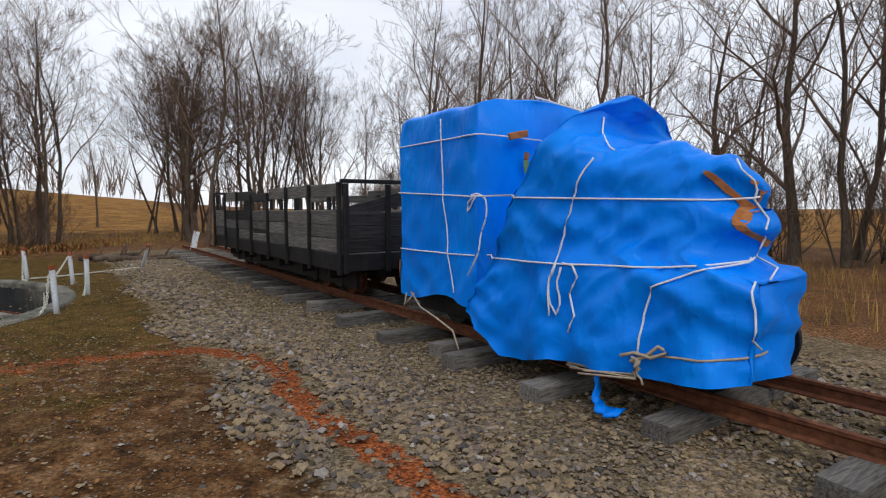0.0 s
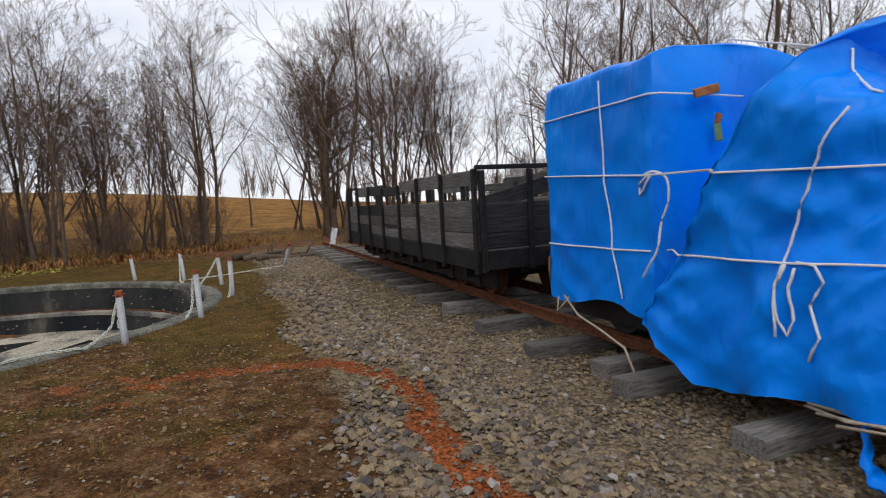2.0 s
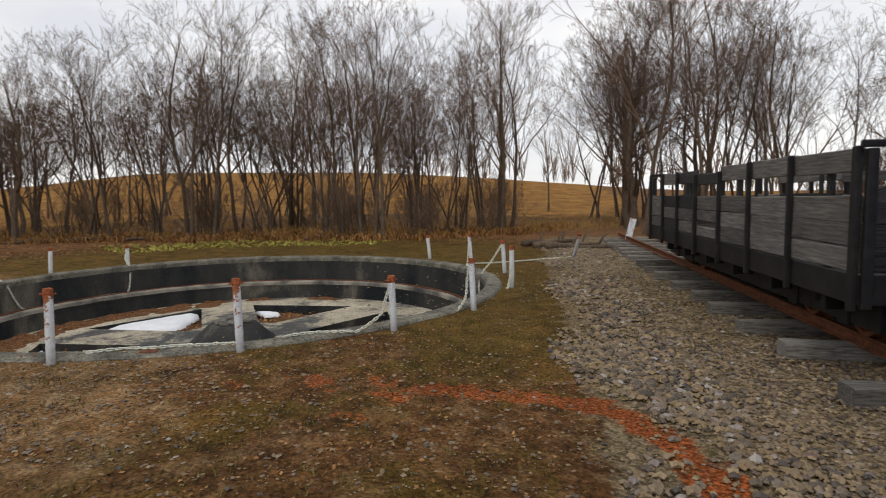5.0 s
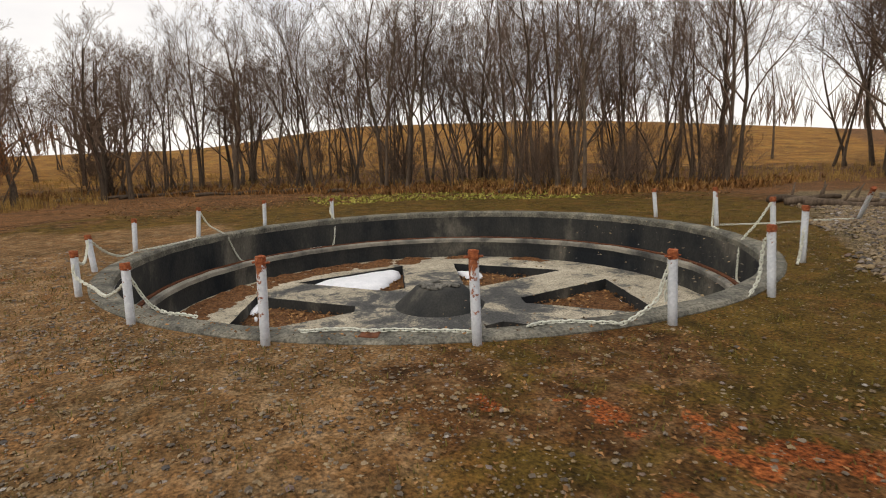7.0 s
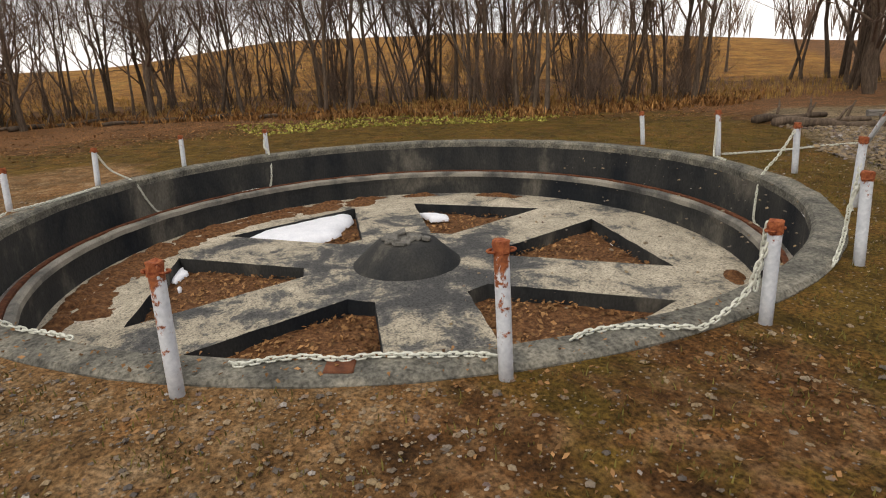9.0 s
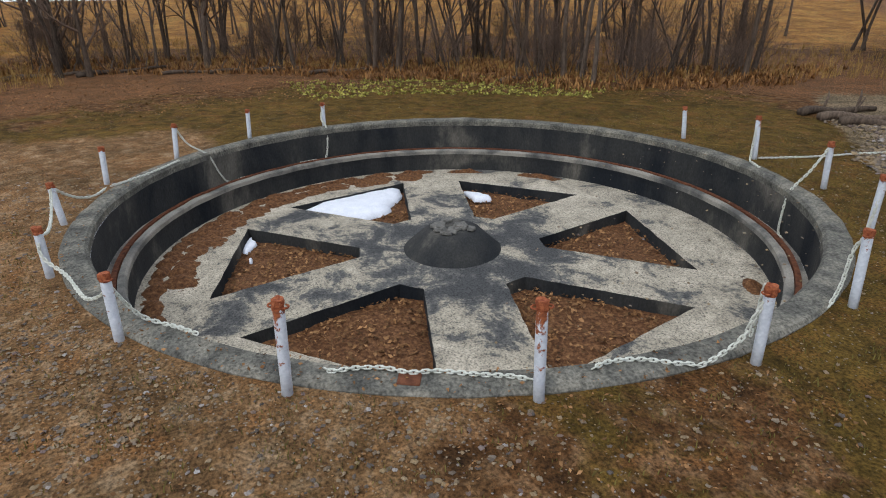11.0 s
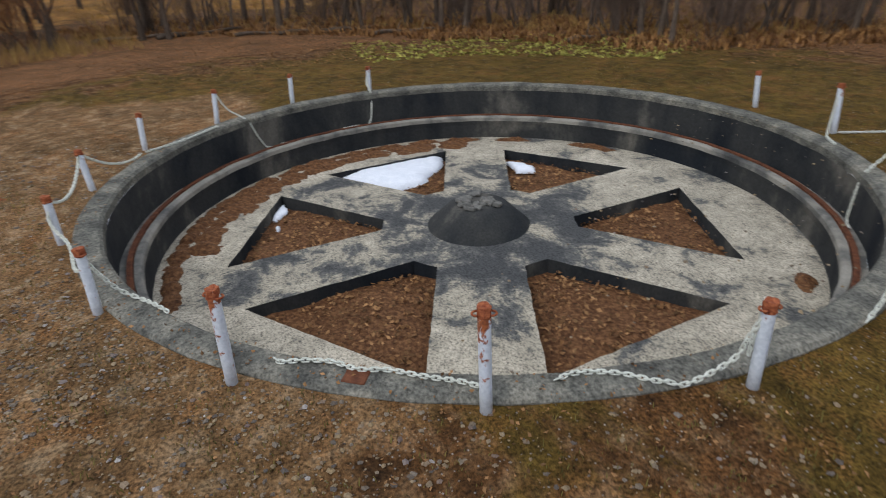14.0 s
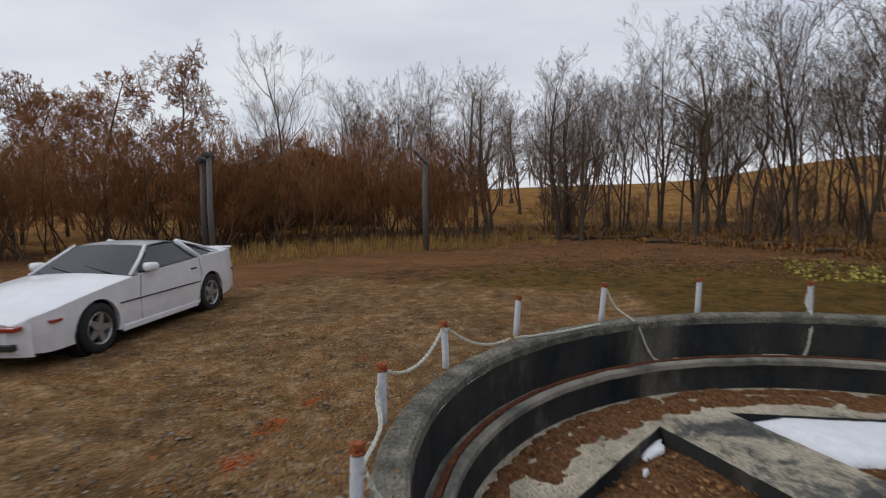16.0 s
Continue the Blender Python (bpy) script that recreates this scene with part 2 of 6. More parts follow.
M_CHAIN = mottled("white_plastic_chain", [(0.3, (0.55, 0.56, 0.47)), (0.7, (0.74, 0.75, 0.66))], 20, 150, 0.55, 0.001)
M_TORN = mottled("rust_orange_torn_strip", [(0.3, (0.30, 0.10, 0.03)), (0.7, (0.48, 0.20, 0.07))], 12, 80, 0.9)


def floor_material():
    """Buff concrete, blackened in patches and most of all round the hub."""
    m, n, l, b = material("stained_buff_concrete_floor")
    c = coords(n)
    big = tex_noise(n, l, 1.5, 8, 0.65, c, 0.5)
    sml = tex_noise(n, l, 14, 6, 0.65, c)
    gri = tex_noise(n, l, 42, 6, 0.72, c)
    ln = n.new("ShaderNodeVectorMath")
    ln.operation = 'LENGTH'
    l.new(c, ln.inputs[0])
    mr = n.new("ShaderNodeMapRange")
    mr.inputs[1].default_value, mr.inputs[2].default_value, mr.inputs[3].default_value, mr.inputs[4].default_value = 1.2, 3.4, -0.13, 0.03
    l.new(ln.outputs["Value"], mr.inputs[0])
    ad = n.new("ShaderNodeMath")
    l.new(mr.outputs[0], ad.inputs[0])
    l.new(big.outputs["Fac"], ad.inputs[1])
    ad2 = n.new("ShaderNodeMath")
    ad2.operation = 'MULTIPLY_ADD'
    ad2.inputs[1].default_value = 0.28
    l.new(sml.outputs["Fac"], ad2.inputs[0])
    l.new(ad.outputs[0], ad2.inputs[2])
    col = ramp(n, l, ad2.outputs[0], [(0.48, (0.055, 0.056, 0.055)), (0.56, (0.12, 0.117, 0.105)), (0.61, (0.32, 0.285, 0.215)), (0.80, (0.50, 0.445, 0.345))]).outputs[0]
    gr = ramp(n, l, gri.outputs["Fac"], [(0.38, (0.22, 0.22, 0.22)), (0.48, (0.92, 0.92, 0.92)), (0.64, (1.42, 1.4, 1.36))]).outputs[0]
    l.new(mix(n, l, 0.9, col, mix(n, l, 1.0, col, gr, 'MULTIPLY')), b.inputs["Base Color"])
    b.inputs["Roughness"].default_value = 0.92
    bump(n, l, mix(n, l, 0.5, sml.outputs["Fac"], gri.outputs["Fac"]), 0.8, 0.02, b)
    return m


M_FLOOR = floor_material()


def post_paint():
    m, n, l, b = material("white_paint_with_rust")
    c = coords(n)
    big = tex_noise(n, l, 9, 6, 0.65, c, 0.4)
    sep = n.new("ShaderNodeSeparateXYZ")
    l.new(c, sep.inputs[0])
    info = n.new("ShaderNodeObjectInfo")
    add = n.new("ShaderNodeMath")
    add.operation = 'MULTIPLY_ADD'
    add.inputs[1].default_value = 0.10
    l.new(info.outputs["Random"], add.inputs[0])
    top = n.new("ShaderNodeMapRange")
    top.inputs[1].default_value, top.inputs[2].default_value, top.inputs[3].default_value, top.inputs[4].default_value = 0.42, 0.68, 0.0, 0.12
    l.new(sep.outputs[2], top.inputs[0])
    wear = n.new("ShaderNodeMath")
    l.new(big.outputs["Fac"], wear.inputs[0])
    l.new(top.outputs[0], wear.inputs[1])
    l.new(wear.outputs[0], add.inputs[2])
    white = ramp(n, l, tex_noise(n, l, 30, 5, 0.6, c).outputs["Fac"], [(0.3, (0.50, 0.54, 0.58)), (0.7, (0.72, 0.75, 0.78))]).outputs[0]
    rust = ramp(n, l, tex_noise(n, l, 60, 4, 0.6, c).outputs["Fac"], [(0.3, (0.12, 0.03, 0.012)), (0.7, (0.42, 0.13, 0.04))]).outputs[0]
    fac = ramp(n, l, add.outputs[0], [(0.655, (0, 0, 0)), (0.69, (1, 1, 1))]).outputs[0]
    l.new(mix(n, l, fac, white, rust), b.inputs["Base Color"])
    b.inputs["Roughness"].default_value = 0.6
    bump(n, l, big.outputs["Fac"], 0.3, 0.003, b)
    return m


M_POST = post_paint()
M_POSTRUST = mottled("flaking_red_rust", [(0.3, (0.14, 0.025, 0.012)), (0.7, (0.45, 0.15, 0.06))], 40, 160, 0.85, 0.004, 0.9)


def tarp_material():
    m, n, l, b = material("blue_polyethylene_tarpaulin")
    c = coords(n)
    big = tex_noise(n, l, 1.6, 5, 0.6, c, 0.6)
    wr = tex_noise(n, l, 4.5, 5, 0.5, c, 1.2)
    weave = n.new("ShaderNodeTexBrick")
    weave.inputs["Scale"].default_value = 260
    l.new(c, weave.inputs["Vector"])
    col = ramp(n, l, big.outputs["Fac"], [(0.3, (0.0, 0.19, 0.82)), (0.55, (0.0, 0.235, 0.92)), (0.8, (0.0, 0.28, 0.97))]).outputs[0]
    l.new(col, b.inputs["Base Color"])
    b.inputs["Roughness"].default_value = 0.32
    b.inputs["Specular IOR Level"].default_value = 0.13
    def pulled(turn, sx, sz, seed):
        mp = n.new("ShaderNodeMapping")
        mp.inputs["Rotation"].default_value = (0, radians(turn), 0)
        mp.inputs["Scale"].default_value = (sx, 2.0, sz)
        mp.inputs["Location"].default_value = (seed, seed, 0)
        l.new(c, mp.inputs[0])
        t = tex_noise(n, l, 1.0, 3, 0.55, mp.outputs[0], 0.35)
        s1 = n.new("ShaderNodeMath")
        s1.operation = 'SUBTRACT'
        s1.inputs[1].default_value = 0.5
        l.new(t.outputs["Fac"], s1.inputs[0])
        s2 = n.new("ShaderNodeMath")
        s2.operation = 'ABSOLUTE'
        l.new(s1.outputs[0], s2.inputs[0])
        return ramp(n, l, s2.outputs[0], [(0.0, (1, 1, 1)), (0.06, (0.4, 0.4, 0.4)), (0.22, (0, 0, 0))]).outputs[0]

    cr = tex_noise(n, l, 1.9, 2, 0.45, c, 0.7)
    sb = n.new("ShaderNodeMath")
    sb.operation = 'SUBTRACT'
    sb.inputs[1].default_value = 0.5
    l.new(cr.outputs["Fac"], sb.inputs[0])
    ab = n.new("ShaderNodeMath")
    ab.operation = 'ABSOLUTE'
    l.new(sb.outputs[0], ab.inputs[0])
    crease = ramp(n, l, ab.outputs[0], [(0.0, (1, 1, 1)), (0.045, (0, 0, 0))]).outputs[0]
    pulls = mix(n, l, 0.5, pulled(48, 4.4, 1.1, 2.0), pulled(-36, 4.0, 1.0, 7.0))
    bump(n, l, mix(n, l, 0.5, mix(n, l, 0.10, wr.outputs["Fac"], crease), pulls), 0.34, 0.05, b)
    return m


M_TARP = tarp_material()


def ground_material():
    """Moss and thin grass over stony brown earth, with a trickle of red soil, gravel by the bank and fallen leaves; masks are laid on the mesh."""
    m, n, l, b = material("mossy_stony_ground")
    c = coords(n)
    at = {}
    for k in ("red", "gravel", "moss", "meadow", "yard", "litter"):
        a = n.new("ShaderNodeAttribute")
        a.attribute_name = k
        at[k] = a.outputs["Fac"]
    big = tex_noise(n, l, 0.7, 8, 0.65, c, 0.4)
    mid = tex_noise(n, l, 4.5, 7, 0.65, c, 0.3)
    fin = tex_noise(n, l, 38, 5, 0.65, c)
    vor = n.new("ShaderNodeTexVoronoi")
    vor.inputs["Scale"].default_value = 26
    l.new(c, vor.inputs["Vector"])
    peb = ramp(n, l, vor.outputs["Distance"], [(0.10, (1, 1, 1)), (0.22, (0, 0, 0))]).outputs[0]
    some = n.new("ShaderNodeSeparateColor")
    l.new(vor.outputs["Color"], some.inputs[0])
    rare = ramp(n, l, some.outputs[0], [(0.66, (0, 0, 0)), (0.72, (1, 1, 1))]).outputs[0]
    pebble = mix(n, l, 1.0, peb, rare, 'MULTIPLY')
    earth = ramp(n, l, mid.outputs["Fac"], [(0.30, (0.026, 0.014, 0.007)), (0.48, (0.100, 0.048, 0.018)), (0.72, (0.24, 0.15, 0.08))]).outputs[0]
    green = ramp(n, l, mid.outputs["Fac"], [(0.3, (0.045, 0.029, 0.007)), (0.7, (0.150, 0.095, 0.022))]).outputs[0]

    def masked(att, lo, hi, src):
        ad = n.new("ShaderNodeMath")
        ad.operation = 'ADD'
        l.new(at[att], ad.inputs[0])
        l.new(src, ad.inputs[1])
        return ramp(n, l, ad.outputs[0], [(lo, (0, 0, 0)), (hi, (1, 1, 1))]).outputs[0]

    col = mix(n, l, masked("moss", 0.92, 1.35, big.outputs["Fac"]), earth, green)
    meadow = ramp(n, l, mix(n, l, 0.6, mid.outputs["Fac"], big.outputs["Fac"]), [(0.3, (0.10, 0.045, 0.014)), (0.52, (0.27, 0.135, 0.034)), (0.70, (0.42, 0.27, 0.075))]).outputs[0]
    col = mix(n, l, masked("meadow", 0.85, 1.2, big.outputs["Fac"]), col, meadow)
    litter = ramp(n, l, fin.outputs["Fac"], [(0.3, (0.07, 0.034, 0.016)), (0.55, (0.17, 0.085, 0.038)), (0.75, (0.32, 0.19, 0.10))]).outputs[0]
    col = mix(n, l, masked("litter", 0.8, 1.2, mid.outputs["Fac"]), col, litter)
    yard = ramp(n, l, mid.outputs["Fac"], [(0.28, (0.085, 0.046, 0.020)), (0.5, (0.19, 0.112, 0.052)), (0.72, (0.33, 0.235, 0.145))]).outputs[0]
    col = mix(n, l, masked("yard", 0.85, 1.15, big.outputs["Fac"]), col, yard)
    grav = ramp(n, l, some.outputs[1], [(0.0, (0.10, 0.075, 0.045)), (1.0, (0.27, 0.21, 0.135))]).outputs[0]
    col = mix(n, l, masked("gravel", 0.85, 1.15, mid.outputs["Fac"]), col, grav)
    redc = ramp(n, l, fin.outputs["Fac"], [(0.3, (0.15, 0.040, 0.013)), (0.7, (0.36, 0.105, 0.034))]).outputs[0]
    col = mix(n, l, masked("red", 0.92, 1.30, mid.outputs["Fac"]), col, redc)
    tin = tex_noise(n, l, 1.9, 8, 0.7, c, 0.6)
    rusty = ramp(n, l, tin.outputs["Fac"], [(0.50, (0, 0, 0)), (0.66, (0.55, 0.55, 0.55))]).outputs[0]
    notgrav = n.new("ShaderNodeInvert")
    l.new(at["gravel"], notgrav.inputs["Color"])
    rusty = mix(n, l, 1.0, rusty, notgrav.outputs[0], 'MULTIPLY')
    col = mix(n, l, rusty, col, ramp(n, l, fin.outputs["Fac"], [(0.3, (0.10, 0.042, 0.013)), (0.7, (0.27, 0.125, 0.042))]).outputs[0])
    pat = ramp(n, l, tex_noise(n, l, 0.9, 6, 0.7, c, 0.8).outputs["Fac"], [(0.34, (0.62, 0.64, 0.60)), (0.62, (1.18, 1.15, 1.1))]).outputs[0]
    col = mix(n, l, 1.0, col, pat, 'MULTIPLY')
    col = mix(n, l, pebble, col, (0.34, 0.305, 0.26))
    gr = ramp(n, l, fin.outputs["Fac"], [(0.36, (0.28, 0.28, 0.28)), (0.64, (1.6, 1.55, 1.5))]).outputs[0]
    col = mix(n, l, 0.85, col, mix(n, l, 1.0, col, gr, 'MULTIPLY'))
    l.new(col, b.inputs["Base Color"])
    b.inputs["Roughness"].default_value = 0.95
    b.inputs["Specular IOR Level"].default_value = 0.1
    h = mix(n, l, 0.6, mid.outputs["Fac"], fin.outputs["Fac"])
    h = mix(n, l, 0.35, h, pebble)
    bump(n, l, h, 0.9, 0.05, b)
    return m


M_GROUND = ground_material()

# ---------------------------------------------------------------- ground
def polyline_distance(x, y, pts):
    best = np.full(np.shape(x), 1e9)
    for (ax, ay), (bx, by) in zip(pts, pts[1:]):
        dx, dy = bx - ax, by - ay
        t = np.clip(((x - ax) * dx + (y - ay) * dy) / (dx * dx + dy * dy), 0, 1)
        best = np.minimum(best, np.hypot(x - ax - t * dx, y - ay - t * dy))
    return best


RED_TRICKLE = [(-3.9, 5.5), (-3.3, 5.95), (-2.75, 6.25), (-2.1, 6.05), (-1.55, 5.6), (-1.1, 4.9), (-0.4, 4.25), (0.3, 3.6), (1.1, 2.9)]
RED_SPOTS = [(-3.7, 4.75, 0.35), (-4.6, 4.95, 0.55), (-4.2, 5.4, 0.5), (-4.95, 4.45, 0.4), (-3.9, 5.2, 0.4), (-6.2, 1.9, 0.35), (-8.9, 0.75, 0.5), (-8.3, 0.95, 0.45), (-9.6, 0.7, 0.45), (-10.9, 0.45, 0.4), (-8.2, 0.3, 0.35)]


def build_ground():
    radii = [4.645]
    while radii[-1] < 14:
        radii.append(radii[-1] + 0.13)
    while radii[-1] < 30:
        radii.append(radii[-1] + 0.5)
    while radii[-1] < 3000:
        radii.append(radii[-1] * 1.12)
    seg = 420
    ang = np.linspace(0, 2 * np.pi, seg, endpoint=False)
    R, A = np.meshgrid(np.array(radii), ang, indexing="ij")
    x, y = PIT.x + R * np.cos(A), PIT.y + R * np.sin(A)
    z = ground_z(x, y)
    z = z + np.where(R < 14, 0.012 * np.sin(x * 7.1 + 2 * np.sin(y * 3.3)) * np.sin(y * 6.3 + np.sin(x * 4.1)), 0) * smooth(4.68, 5.4, R)
    verts = np.stack([x, y, z], -1).reshape(-1, 3)
    nr = len(radii)
    i, k = np.meshgrid(np.arange(nr - 1), np.arange(seg), indexing="ij")
    k2 = (k + 1) % seg
    faces = np.stack([i * seg + k, (i + 1) * seg + k, (i + 1) * seg + k2, i * seg + k2], -1).reshape(-1, 4)
    ob = mesh_ob("ground", verts.tolist(), faces.tolist(), M_GROUND, smooth_shade=True)
    dx, dy = x - TRACK0.x, y - TRACK0.y
    n, s = dx * ACROSS.x + dy * ACROSS.y, dx * ALONG.x + dy * ALONG.y
    red = np.clip(0.74 - polyline_distance(x, y, RED_TRICKLE) / 0.46, 0, 0.72)
    for sx, sy, sr in RED_SPOTS:
        red = np.maximum(red, 0.50 * np.clip(1.25 - np.hypot(x - sx, (y - sy) * 1.6) / sr, 0, 1))
    gravel = 0.8 * smooth(-2.1, -1.25, n) * (1 - smooth(3.6, 5.0, n)) * (1 - smooth(17, 22, s))
    px, py = x - PIT.x, y - PIT.y
    yaw = np.degrees(np.arctan2(-px, py))
    r = np.hypot(px, py)
    moss = 0.55 * np.clip(1 - abs(r - 6.5) / 6.0, 0, 1) + 0.25 * smooth(-0.5, -3.5, n)
    moss *= np.maximum(0.62 + 0.38 * smooth(5.0, 8.0, y), smooth(-1.0, -4.0, px))
    meadow = 0.8 * smooth(20, 32, r)
    litter = 0.62 * smooth(10.0, 12.5, r) * (1 - smooth(19, 28, r)) + 0.55 * smooth(4.5, 6.5, n) * (1 - smooth(14, 25, n))
    grit = 0.60 * smooth(5.0, 3.0, y + 0.3 * (x + 4)) * smooth(-2.6, -4.6, x) * smooth(-13, -9, x)
    yard = 0.8 * smooth(2.2, 4.2, -py - 0.35 * px - 1.0) * (1 - smooth(8, 13, -py + 0.1 * px)) * (1 - smooth(-3, -8.5, px))
    yard = np.maximum(yard, grit)
    for name, v in (("red", red), ("gravel", gravel), ("moss", moss), ("meadow", meadow), ("litter", litter), ("yard", yard)):
        a = ob.data.attributes.new(name, 'FLOAT', 'POINT')
        a.data.foreach_set("value", np.asarray(v, np.float32).ravel())
    return tagged(ob, "mossy brown stony ground with red soil", "ground", kind="structure")


build_ground()

# ---------------------------------------------------------------- turntable pit
pit = empty("turntable_pit", Matrix.Translation(PIT), "round concrete turntable pit with six-spoked floor", "turntable pit")
R_OUT, R_IN, R_LOW = 4.68, 4.41, 4.17
Z_RIM, Z_LEDGE, Z_FLOOR, Z_CUT = 0.035, -0.57, -0.96, -1.17
SPOKE = radians(-16.6)


def rough_ring(bm, amount, freq=3.0):
    for v in bm.verts:
        p = v.co
        v.co += Vector((noise.noise(p * freq), noise.noise(p * freq + Vector((7, 3, 1))), noise.noise(p * freq + Vector((2, 9, 5))))) * amount


def ring_part(name, profile, mat, amount=0.012, seg=160, label=""):
    bm = bmesh.new()
    lathe(bm, profile, seg)
    rough_ring(bm, amount)
    return part(name, bm, mat, pit, label, smooth_shade=False)


ring_part("rim", [(R_OUT + 0.01, -0.25), (R_OUT, Z_RIM - 0.025), (R_OUT - 0.03, Z_RIM), (4.54, Z_RIM + 0.005), (R_IN + 0.03, Z_RIM), (R_IN, Z_RIM - 0.03), (R_IN, -0.08)], M_RIM, 0.014)
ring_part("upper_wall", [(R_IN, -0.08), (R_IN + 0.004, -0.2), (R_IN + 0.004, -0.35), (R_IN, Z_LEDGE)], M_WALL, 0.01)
ring_part("ledge", [(R_IN, Z_LEDGE), (4.36, Z_LEDGE - 0.005), (4.26, Z_LEDGE), (4.255, Z_LEDGE + 0.03), (R_LOW + 0.02, Z_LEDGE + 0.03), (R_LOW, Z_LEDGE + 0.005), (R_LOW, Z_LEDGE - 0.06)], M_CONCRETE, 0.012)
ring_part("running_rail", [(4.335, Z_LEDGE - 0.02), (4.33, Z_LEDGE + 0.045), (4.27, Z_LEDGE + 0.045), (4.265, Z_LEDGE - 0.02)], M_RUST, 0.004, label="rusted circular rail")
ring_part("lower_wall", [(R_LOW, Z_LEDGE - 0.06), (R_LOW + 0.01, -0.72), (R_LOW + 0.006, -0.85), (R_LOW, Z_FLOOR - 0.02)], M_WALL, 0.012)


def cutout(k):
    """Outline of one wedge-shaped hollow between two spokes."""
    mid = SPOKE + radians(30 + 60 * k)
    corners = [(1.35, -7.2), (3.34, -20.6), (3.34, 20.6), (1.35, 7.2)]
    c = [Vector((r * math.cos(mid + radians(a)), r * math.sin(mid + radians(a)), 0)) for r, a in corners]
    pts = []
    for i in range(4):
        a, b = c[i], c[(i + 1) % 4]
        m = max(3, int((b - a).length / 0.14))
        for j in range(m):
            p = a.lerp(b, j / m)
            w = 0.02 if j else 0.008
            pts.append(p + Vector((noise.noise(p * 5 + Vector((k, 0, 0))), noise.noise(p * 5 + Vector((0, k, 9))), 0)) * w)
    return pts


bm = bmesh.new()
edges = []
outer = [bm.verts.new((R_LOW * math.cos(a), R_LOW * math.sin(a), Z_FLOOR)) for a in np.linspace(0, 2 * np.pi, 120, endpoint=False)]
loops = [outer] + [[bm.verts.new((p.x, p.y, Z_FLOOR)) for p in cutout(k)] for k in range(6)]
for lp in loops:
    edges += [bm.edges.new((lp[i], lp[(i + 1) % len(lp)])) for i in range(len(lp))]
bmesh.ops.triangle_fill(bm, use_beauty=True, edges=edges)
part("floor", bm, M_FLOOR, pit, "patchy grey and buff concrete floor")
for k in range(6):
    pts = cutout(k)
    bm = bmesh.new()
    top = [bm.verts.new((p.x, p.y, Z_FLOOR)) for p in pts]
    cen = sum(pts, Vector()) / len(pts)
    low = [bm.verts.new((cen + (p - cen) * 0.985).xy.to_3d() + Vector((0, 0, Z_CUT))) for p in pts]
    for i in range(len(pts)):
        j = (i + 1) % len(pts)
        bm.faces.new((top[i], top[j], low[j], low[i]))
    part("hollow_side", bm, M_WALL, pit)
    bm = bmesh.new()
    bm.faces.new([bm.verts.new(((cen + (p - cen) * 0.99).x, (cen + (p - cen) * 0.99).y, Z_CUT + 0.03)) for p in pts])
    bmesh.ops.triangulate(bm, faces=bm.faces)
    bmesh.ops.subdivide_edges(bm, edges=bm.edges, cuts=3, use_grid_fill=True)
    for v in bm.verts:
        v.co.z += 0.05 * noise.noise(v.co * 2.2) + 0.015 * noise.noise(v.co * 9)
    part("leaf_bed", bm, M_LEAVES, pit, "brown fallen leaves in the hollow", smooth_shade=True)
bm = bmesh.new()
lathe(bm, [(0.72, Z_FLOOR - 0.01), (0.69, Z_FLOOR + 0.02), (0.55, Z_FLOOR + 0.15), (0.40, Z_FLOOR + 0.29), (0.35, Z_FLOOR + 0.305), (0.0, Z_FLOOR + 0.32)], 40)
rough_ring(bm, 0.012)
part("hub", bm, M_WALL, pit, "dark conical concrete hub", smooth_shade=True)
for i in range(26):
    a, r = random.uniform(0, 6.28), 0.30 * math.sqrt(random.random())
    w = random.uniform(0.03, 0.08)
    bm = bmesh.new()
    add_box(bm, -w, w, -w * 0.7, w * 0.7, -0.02, 0.03, 0.01, None, 0.01)
    lump = part("rubble", bm, M_CONCRETE, pit, "broken concrete lump on the hub")
    lump.matrix_local = Matrix.Translation((r * math.cos(a), r * math.sin(a), Z_FLOOR + 0.325)) @ Euler((random.uniform(-.4, .4), random.uniform(-.4, .4), random.uniform(0, 6))).to_matrix().to_4x4()


def rim_plate(ang):
    g = box_part("rust_plate", (-0.07, 0.07, -0.08, 0.08, -0.05, 0.008), M_RUST, pit, "rusted steel plate let into the rim")
    g.matrix_local = Matrix.Translation((4.53 * math.cos(ang), 4.53 * math.sin(ang), Z_RIM)) @ Matrix.Rotation(ang, 4, 'Z')


rim_plate(radians(-27.6))

# leaf litter along the foot of the walls
def litter_pile(cx, cy, z, w, h, ang, name="leaf_drift"):
    bm = bmesh.new()
    for i in range(30):
        for j in range(12):
            u, v = i / 29 - 0.5, j / 11 - 0.5
            bm.verts.new((u * w, v * h, 0.075 * (1 - (2 * u) ** 2 - (2 * v) ** 2) - 0.03 + 0.05 * noise.noise(Vector((u * w * 5 + cx, v * h * 5 + cy, 1))) + 0.02 * noise.noise(Vector((u * w * 16, v * h * 16 + cx, 4)))))
    bm.verts.ensure_lookup_table()
    for i in range(29):
        for j in range(11):
            a = i * 12 + j
            bm.faces.new((bm.verts[a], bm.verts[a + 12], bm.verts[a + 13], bm.verts[a + 1]))
    ob = part(name, bm, M_LEAVES, None, smooth_shade=True)
    ob.matrix_world = Matrix.Translation((cx, cy, z)) @ Matrix.Rotation(ang, 4, 'Z')
    return tagged(ob, "brown leaves drifted against the pit wall", "leaves", "leaf drifts in the pit", kind="stuff")


